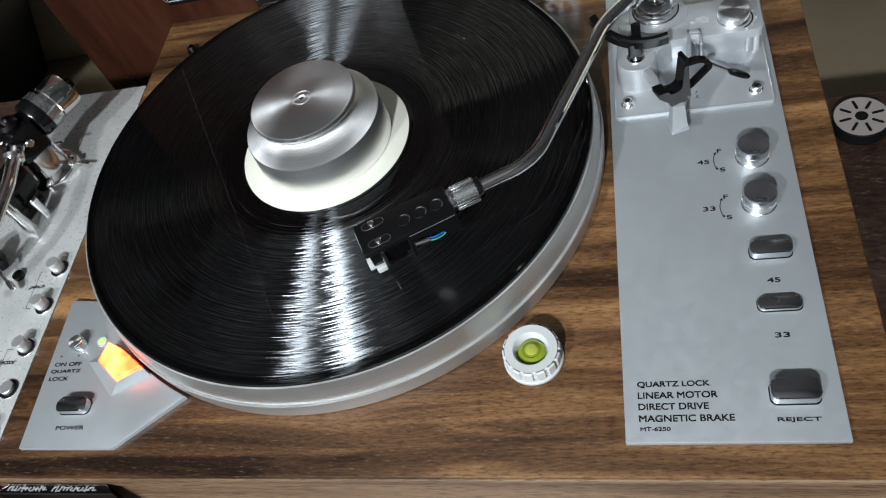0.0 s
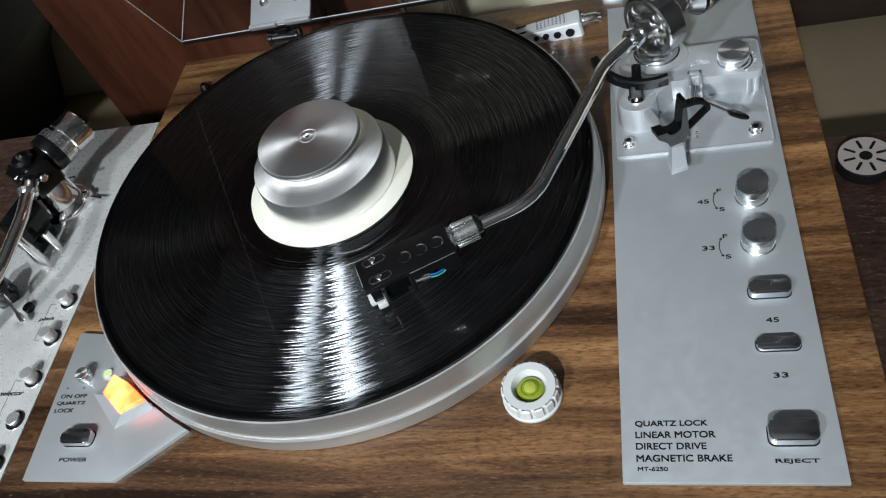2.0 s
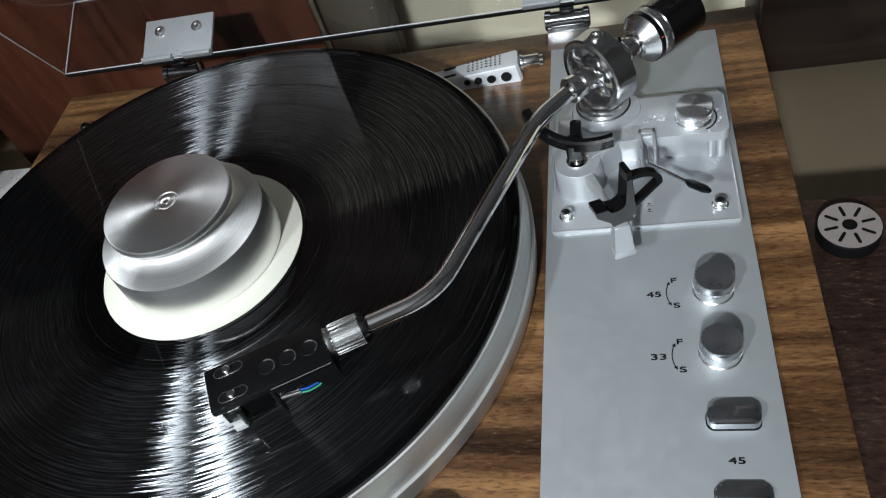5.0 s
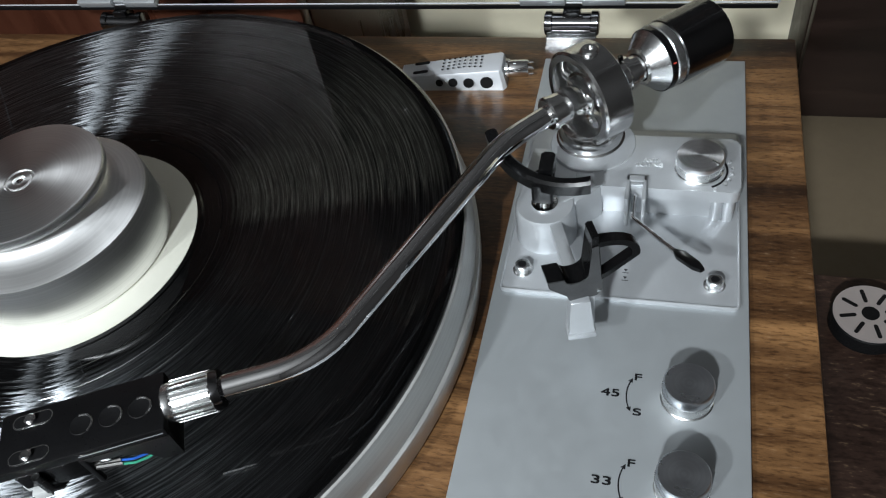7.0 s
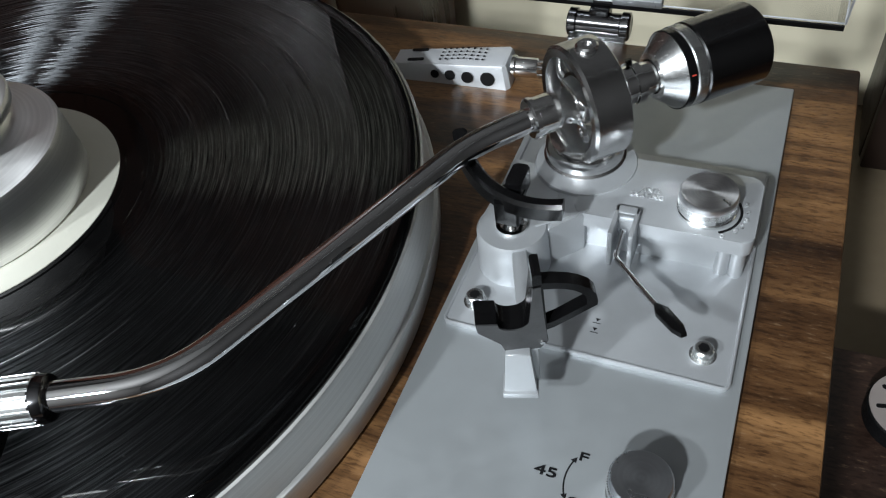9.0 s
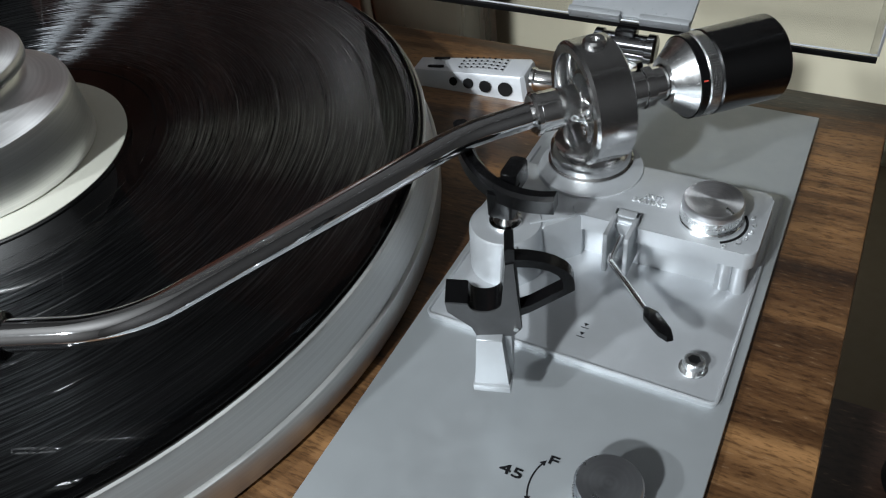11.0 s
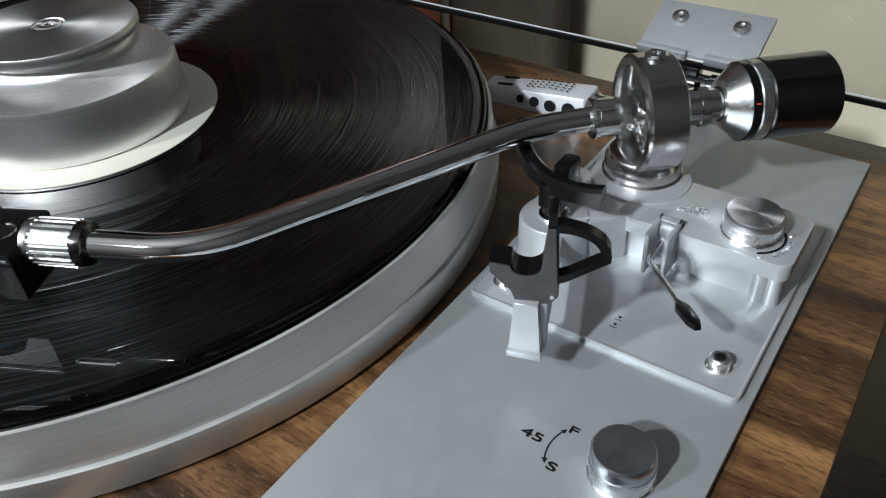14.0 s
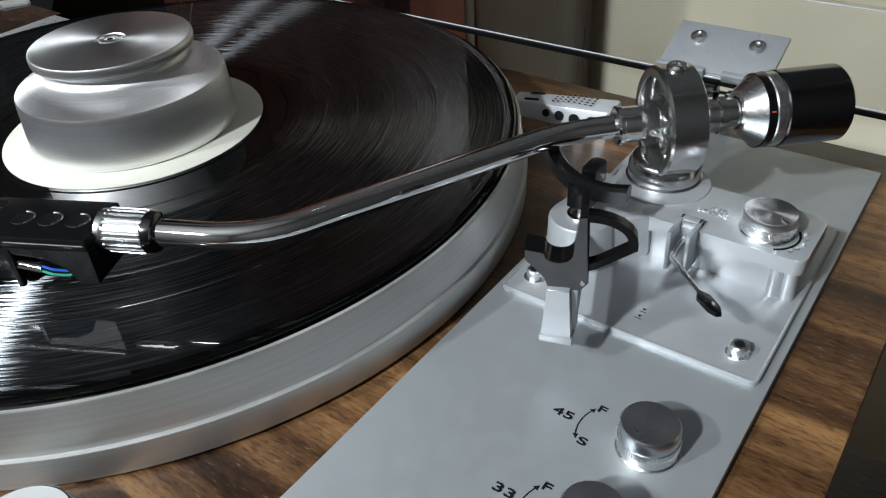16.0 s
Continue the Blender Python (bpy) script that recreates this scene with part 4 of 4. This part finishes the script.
lid_top = [(-0.2532, 0.0338), (-0.2405, 0.0413), (-0.2552, 0.0518), (-0.2652, 0.0566), (-0.2675, 0.0455)]
strobe = part("strobe_housing", prism(foot, 0.0030, 0.0095, 0.0, top=lid_top), PANEL, power)
part("strobe_window", prism(shifted([(x + 0.2575, y - 0.0460) for x, y in lid_top], -0.2575, 0.0460), 0.0096, 0.0122, 0.0006), STROBE, strobe, "glowing orange strobe window")
lettering("lettering", "POWER", -0.2860, 0.0103, TZ, 0.0168, 0.0021, INK, power)
lettering("lettering", "ON OFF", -0.3020, 0.0474, TZ, 0.0170, 0.0023, INK, power)
lettering("lettering", "QUARTZ", -0.3028, 0.0430, TZ, 0.0186, 0.0023, INK, power)
lettering("lettering", "LOCK", -0.3022, 0.0387, TZ, 0.0120, 0.0023, INK, power)
for x in (-0.3000, -0.2890):
    part("mark", prism([(x - 0.0008, 0.0532), (x + 0.0008, 0.0532), (x, 0.0544)], 0.0030, 0.00306), INK, power)

# ---- bubble level ----
level = thing("bubble_level", (-0.0408, 0.0434, 0), "round ribbed white bubble level with green fluid on walnut", "bubble level", size=LOOSE)
part("base_ring", lathe([(0.0136, 0), (0.0140, 0.0006), (0.0140, 0.0020), (0.0134, 0.0027), (0.0, 0.0030)], 64), WHITEP, level)
part("ribbed_ring", knurled(0.0134, 0.0027, 0.0100, 14, 0.0010, fill=0.62, chamfer=0.0008, cap=False), WHITEP, level)
part("top_ring", lathe([(0.0120, 0.0096), (0.0122, 0.0102), (0.0084, 0.0102), (0.0078, 0.0096), (0.0068, 0.0062), (0.0, 0.0062)], 56, cap=False), WHITEP, level)
part("fluid", lathe([(0.0068, 0.0063), (0.0060, 0.0076), (0.0040, 0.0084), (0.0, 0.0087)], 40), GREENFLUID, level, "yellow-green fluid under clear dome")
part("bubble", lathe([(0.0030, 0.0), (0.0026, 0.0006), (0.0012, 0.0010), (0, 0.0011)], 28), plain("pale_bubble", (0.34, 0.37, 0.06), rough=0.08, coat=1.0), level, m=at(0.0002, 0.0003, 0.0084))
part("target_circle", lathe([(0.0038, 0), (0.0041, 0), (0.0041, 0.0002), (0.0038, 0.0002), (0.0038, 0)], 32, cap=False), plain("dark_green_line", (0.10, 0.14, 0.01), 0.3), level, m=at(0, 0, 0.0084))

# ---- spare headshell on the plinth ----
spare = thing("spare_headshell", (-0.0400, 0.3110, 0), "spare silver headshell with drilled side lying on walnut", "headshell", turn=4)
bm = prism([(-0.0290, -0.0070), (0.0225, -0.0085), (0.0240, -0.0065), (0.0240, 0.0065), (0.0225, 0.0085), (-0.0290, 0.0070)], 0.0, 0.0105, 0.0012,
           top=[(-0.0270, -0.0050), (0.0210, -0.0072), (0.0225, -0.0060), (0.0225, 0.0060), (0.0210, 0.0072), (-0.0270, 0.0050)])
for v in bm.verts:
    if v.co.z > 0.005:
        v.co.z -= 0.0045 * max(0.0, (0.004 - v.co.x) / 0.033)
body = part("body", bm, SHELLSILVER, spare)
for x, r in ((0.0150, 0.0030), (0.0065, 0.0025), (-0.0010, 0.0022), (-0.0075, 0.0018)):
    part("side_hole", lathe([(r, 0), (r * 0.95, 0.0003), (0, 0.0003)], 24), MATTE, spare, m=axis_to((x, -0.0078 - 0.0006 * (x > 0.003), 0.0046), (x, -0.09, 0.018)))
for i in range(8):
    for j in range(4):
        part("perforation", lathe([(0.0006, 0), (0.0004, 0.0002), (0, 0.0002)], 8), MATTE, spare, m=at(-0.0060 + 0.0026 * i, -0.0036 + 0.0024 * j, 0.0104 - 0.0045 * max(0.0, (0.004 - (-0.0060 + 0.0026 * i)) / 0.033)))
for x, y in ((-0.0170, -0.0030), (-0.0170, 0.0036)):
    part("top_slot", prism(slot(0.0075, 0.0016), 0.0, 0.0004), MATTE, spare, m=at(x, y, 0.0073, 0, -7.5, 0))
plug = part("plug", lathe([(0.0046, 0.0), (0.0046, 0.0014), (0.0040, 0.0020), (0.0040, 0.0100), (0.0036, 0.0106), (0, 0.0106)], 32), CHROME, spare, "chrome four-pin plug", m=axis_to((0.0235, 0, 0.0058), (0.05, 0, 0.0058)))
for sy in (-1, 1):
    for sz in (-1, 1):
        part("pin", lathe([(0.0006, 0), (0.0006, 0.0022), (0, 0.0026)], 10), CHROME, plug, m=axis_to((0.0338, 0.0018 * sy, 0.0058 + 0.0018 * sz), (0.06, 0.0018 * sy, 0.0058 + 0.0018 * sz)))

# ---- dust cover and hinges ----
lid = thing("dust_cover", (-0.1137, 0.3525, 0.012), "clear smoked acrylic dust cover standing open on hinges", "dust cover")
OPEN = at(0, 0, 0, -65, 0, 0)       # closed: rear wall upright, top running forward
W2, DEPTH, TALL, T = 0.2155, 0.345, 0.058, 0.003
part("rear_wall", box(-W2, W2, -T, 0, 0, TALL, 0.0006), ACRYLIC, lid, m=OPEN)
part("top_sheet", box(-W2, W2, -DEPTH, -T, TALL - T, TALL, 0.0006), ACRYLIC, lid, m=OPEN)
for s in (-1, 1):
    part("side_wall", box(s * W2 - (T if s > 0 else 0), s * W2 + (T if s < 0 else 0), -DEPTH, -T, 0, TALL - T, 0.0006), ACRYLIC, lid, m=OPEN)
part("front_wall", box(-W2 + T, W2 - T, -DEPTH, -DEPTH + T, 0, TALL - T, 0.0006), ACRYLIC, lid, m=OPEN)
part("edge_seal", box(-W2, W2, -0.0032, 0.0002, -0.0009, -0.0002, 0.0002), MATTE, lid, "black lower edge", m=OPEN)
# silver strips added to draw the highlights along the acrylic's edges
part("edge_highlight", box(-W2, W2, -0.0036, -0.0031, 0.0, 0.0006, 0.0001), SHELLSILVER, lid, "silver strip drawn as the highlight on the lower edge", m=OPEN)
for s in (-1, 1):
    part("edge_highlight", box(s * W2 - 0.0004, s * W2 + 0.0004, -0.0036, -0.0031, 0.0006, TALL - T, 0.0001), SHELLSILVER, lid, m=OPEN)
    part("edge_highlight", box(s * W2 - 0.0004, s * W2 + 0.0004, -DEPTH, -0.0036, -0.0004, 0.0002, 0.0001), SHELLSILVER, lid, m=OPEN)
part("edge_highlight", box(-W2, W2, -0.0036, -0.0031, TALL - T - 0.0006, TALL - T, 0.0001), SHELLSILVER, lid, m=OPEN)
for hx in (-0.1290, 0.1232):
    hp = part("hinge_plate", merged(box(-0.0250, 0.0250, -0.0055, -0.0032, 0.0008, 0.0290, 0.0004), box(-0.0250, -0.0030, -0.0075, -0.0030, -0.0012, 0.0016, 0.0004), box(0.0050, 0.0250, -0.0075, -0.0030, -0.0012, 0.0016, 0.0004)), HINGE, lid, "grey steel hinge plate", m=OPEN @ at(hx, 0, 0))
    for sx in (-0.0135, 0.0135):
        part("screw", lathe([(0.0040, 0), (0.0036, 0.0010), (0.0018, 0.0014), (0.0012, 0.0010), (0, 0.0010)], 20), SATIN, hp, m=OPEN @ at(hx + sx, -0.0055, 0.0200, 90))
    hinge = part("hinge_barrel", lathe([(0.0050, -0.0130), (0.0058, -0.0125), (0.0058, -0.0095), (0.0050, -0.0090), (0.0050, 0.0090), (0.0058, 0.0095), (0.0058, 0.0125), (0.0050, 0.0130)], 28), GUNMETAL, lid,
                 "dark metal hinge barrel", m=axis_to((hx, -0.0035, -0.0065), (1, -0.0035, -0.0065)))
    part("hinge_leaf", box(-0.0120, 0.0120, -0.0105, -0.0045, -0.052, -0.010, 0.0004), SATIN, hinge, m=at(hx))
    part("hinge_link", box(-0.0040, 0.0040, -0.0055, 0.0025, -0.0070, 0.0010, 0.0006), BLACK, hinge, m=at(hx))

# ---- cables behind the plinth ----
random.seed(4)
for k in range(9):
    x = -0.155 + 0.007 * k + random.uniform(-0.006, 0.006)
    cable = thing("cable", (x, 0.44, -0.22), "thin cable hanging behind the plinth", "cable", group="cables")
    pts = [(random.uniform(-0.01, 0.01), -0.07, 0.001), (random.uniform(-0.02, 0.02), -0.05, 0.10), (random.uniform(-0.03, 0.03), 0.0, 0.150), (random.uniform(-0.04, 0.03), 0.04, 0.10), (random.uniform(-0.05, 0.03), 0.08, 0.001)]
    part("lead", tube(filleted(pts, 0.04, 8), random.choice((0.0012, 0.0016, 0.0020)), 8), random.choice((MATTE, MATTE, TAN, BLACK)), cable)

# ---- 45 adapter on the stand ----
adapter = thing("single_adapter", (0.1670, 0.2890, -0.140), "round pinkish-grey record adapter with eight slots on dark stand", "record adapter")
part("disc", lathe([(0.0180, 0), (0.0186, 0.0008), (0.0186, 0.0100), (0.0180, 0.0108), (0.0042, 0.0108), (0.0038, 0.0100), (0.0, 0.0090)], 64), MATTE, adapter, "dark rim")
part("face", lathe([(0.0180, 0.0108), (0.0180, 0.0113), (0.0042, 0.0113), (0.0042, 0.0108)], 64, cap=False), ADAPTER, adapter)
for k in range(8):
    part("slot", prism(slot(0.0085, 0.0021), 0.0112, 0.01145), MATTE, adapter, m=at(0, 0, 0, 0, 0, 45 * k + 12) @ at(0.0112, 0, 0))
part("hub", lathe([(0.0043, 0.0100), (0.0043, 0.01145), (0.0, 0.01145)], 32), MATTE, adapter)

# ---- the second turntable beside it ----
LX, LZ = -0.3285, -0.003
deck = thing("second_turntable", (-0.507, 0.12, -0.14), "second turntable with scuffed steel top plate beside the first", "turntable")
part("body", box(-0.21, 0.170, -0.16, 0.160, 0.02, 0.1352, 0.002), DARKWOOD, deck)
part("wood_top", box(-0.21, 0.0945, -0.16, 0.166, 0.1352, 0.1366, 0.0004), DARKWOOD, deck)
part("top_plate", box(0.0950, 0.1715, -0.16, 0.161, 0.1352, 0.1370, 0.0005), STEEL, deck, "scuffed brushed steel top plate")
for sx in (-0.19, 0.15):
    for sy in (-0.13, 0.14):
        part("foot", moved(lathe([(0.020, 0), (0.022, 0.020)], 20), at(sx, sy)), BLACK, deck)
for k, y in enumerate((0.1205, 0.0935, 0.0650, 0.0385, 0.0115)):
    low = k == 3
    b = part("button", lathe([(0.0042, 0), (0.0042, 0.0018 if low else 0.0068), (0.0038, 0.0022 if low else 0.0074), (0, 0.0022 if low else 0.0074)], 28), SATINB, deck, m=at(-0.3375 + 0.50, y - 0.12, 0.137))
    part("well", lathe([(0.0056, 0), (0.0056, 0.00016), (0, 0.00016)], 28), MATTE, b, m=at(-0.3375 + 0.5012, y - 0.1206, 0.137))
    part("well_rim", lathe([(0.0056, 0), (0.0061, 0), (0.0061, 0.0004), (0.0056, 0.0004), (0.0056, 0)], 28, cap=False), CHROME, b, m=at(-0.3375 + 0.5012, y - 0.1206, 0.137))
lettering("lettering", "pitch", -0.3540 + 0.50, 0.1055 - 0.12, 0.13703, 0.0115, 0.0032, INK, deck, slant=0.3)
lettering("lettering", "selector", -0.3565 + 0.50, 0.0540 - 0.12, 0.13703, 0.0170, 0.0030, INK, deck, slant=0.3)
for y0, y1 in ((0.0915, 0.1185), (0.0375, 0.0640)):
    part("index_line", merged(box(-0.3500 + 0.5, -0.3497 + 0.5, y0 - 0.12, y1 - 0.12, 0.137, 0.13706), box(-0.3500 + 0.5, -0.3460 + 0.5, y1 - 0.1203, y1 - 0.12, 0.137, 0.13706), box(-0.3500 + 0.5, -0.3460 + 0.5, y0 - 0.12, y0 - 0.1197, 0.137, 0.13706)), INK, deck)

arm2 = thing("second_tonearm", (-0.384, 0.204, LZ), "chrome and black tonearm of the second turntable", "tonearm")
part("base", lathe([(0.0190, 0), (0.0190, 0.003), (0.0178, 0.005), (0.0140, 0.008), (0.0120, 0.020), (0.0110, 0.024), (0.0, 0.024)], 48), CHROME, arm2)
part("bearing_housing", moved(prism(rounded(0.022, 0.026, 0.005), 0.024, 0.046, 0.003), at(0, 0, 0, 0, 0, -30)), BLACK, arm2)
part("housing_cap", lathe([(0.0080, 0.046), (0.0080, 0.049), (0.006, 0.051), (0, 0.051)], 32), BLACK, arm2)
part("housing_screw", lathe([(0.0025, 0.051), (0.002, 0.053), (0, 0.0535)], 16), CHROME, arm2)
part("side_screw", lathe([(0.0030, 0.0), (0.0030, 0.002), (0.002, 0.003), (0, 0.003)], 16), CHROME, arm2, m=axis_to((0.0100, -0.0060, 0.036), (0.06, -0.036, 0.036)))
part("front_sleeve", lathe([(0.0062, 0), (0.0068, 0.001), (0.0068, 0.012), (0.0052, 0.014)], 32), CHROME, arm2, m=axis_to((0.003, -0.010, 0.038), (0.015, -0.046, 0.038)))
part("arm_tube", tube(filleted([(0.004, -0.012, 0.038), (0.013, -0.042, 0.038), (0.018, -0.092, 0.037), (-0.004, -0.140, 0.036)], 0.06, 10), 0.0042, 20), CHROME, arm2)
BACK = axis_to((0, 0, 0.038), (0.048, 0.087, 0.040))
w2 = part("counterweight", lathe([(0.0050, 0.008), (0.0050, 0.012), (0.0125, 0.0125), (0.0135, 0.014), (0.0135, 0.021)], 48), BLACK, arm2, m=BACK)
part("scale_drum", knurled(0.0138, 0.021, 0.027, 36, 0.0007), SATIN, w2, m=BACK)
part("rear_drum", lathe([(0.0120, 0.027), (0.0120, 0.030), (0.0128, 0.031), (0.0128, 0.044), (0.0118, 0.046), (0, 0.046)], 48), CHROME, w2, m=BACK)
part("rear_knob", lathe([(0.0040, 0.046), (0.0040, 0.051), (0, 0.052)], 20), BLACK, w2, m=BACK)
part("rest_post", lathe([(0.0045, 0), (0.0040, 0.002), (0.0030, 0.028)], 24), CHROME, arm2, m=at(0.004, -0.050))
part("rest_block", box(-0.008, 0.008, -0.014, 0.012, 0.012, 0.032, 0.002), BLACK, arm2, m=at(-0.003, -0.030, 0, 0, 0, -12))
part("rest_foot", box(-0.009, 0.007, -0.012, 0.010, 0.0, 0.012, 0.002), BLACK, arm2, m=at(-0.004, -0.032, 0, 0, 0, -12))
part("lift_shaft", lathe([(0.0028, 0), (0.0028, 0.016), (0.002, 0.017)], 16), CHROME, arm2, m=at(0.011, -0.038))
guide = part("bias_rod", tube([(0.0, 0, 0), (0.0, 0, 0.030)], 0.0008, 10), CHROME, arm2, m=at(0.013, 0.006))
part("cross_rod", tube([(-0.008, 0, 0.020), (0.006, 0.002, 0.020)], 0.0006, 8), CHROME, guide, m=at(0.013, 0.006))
part("bias_hub", lathe([(0.0062, 0), (0.0062, 0.0035), (0.0045, 0.006), (0.0020, 0.007)], 28), CHROME, arm2, m=at(0.013, 0.006))
part("bias_dial", lathe([(0.0040, 0), (0.0040, 0.003), (0.0025, 0.004)], 20), CHROME, arm2, m=axis_to((0.018, 0.003, 0.0045), (0.060, -0.004, 0.0045)))
part("bias_bar", tube([(0.021, 0.002, 0.0045), (0.033, 0.000, 0.0045)], 0.0008, 8), CHROME, arm2)
lv = part("cueing_lever", tube([(-0.006, -0.080, 0.014), (0.012, -0.096, 0.007), (0.017, -0.101, 0.005)], 0.0011, 10), CHROME, arm2)
part("lever_tip", lathe([(0.0016, 0), (0.0020, 0.002), (0.0020, 0.007), (0.0012, 0.008)], 16), CHROME, lv, m=axis_to((0.012, -0.096, 0.007), (0.022, -0.105, 0.003)))
part("lever_mount", box(-0.008, 0.006, -0.007, 0.007, 0.0, 0.018, 0.002), BLACK, arm2, m=at(-0.008, -0.078, 0, 0, 0, 40))
part("lever_stop", lathe([(0.0036, 0), (0.0036, 0.003), (0.002, 0.004), (0, 0.004)], 20), BLACK, arm2, m=at(0.012, -0.088))
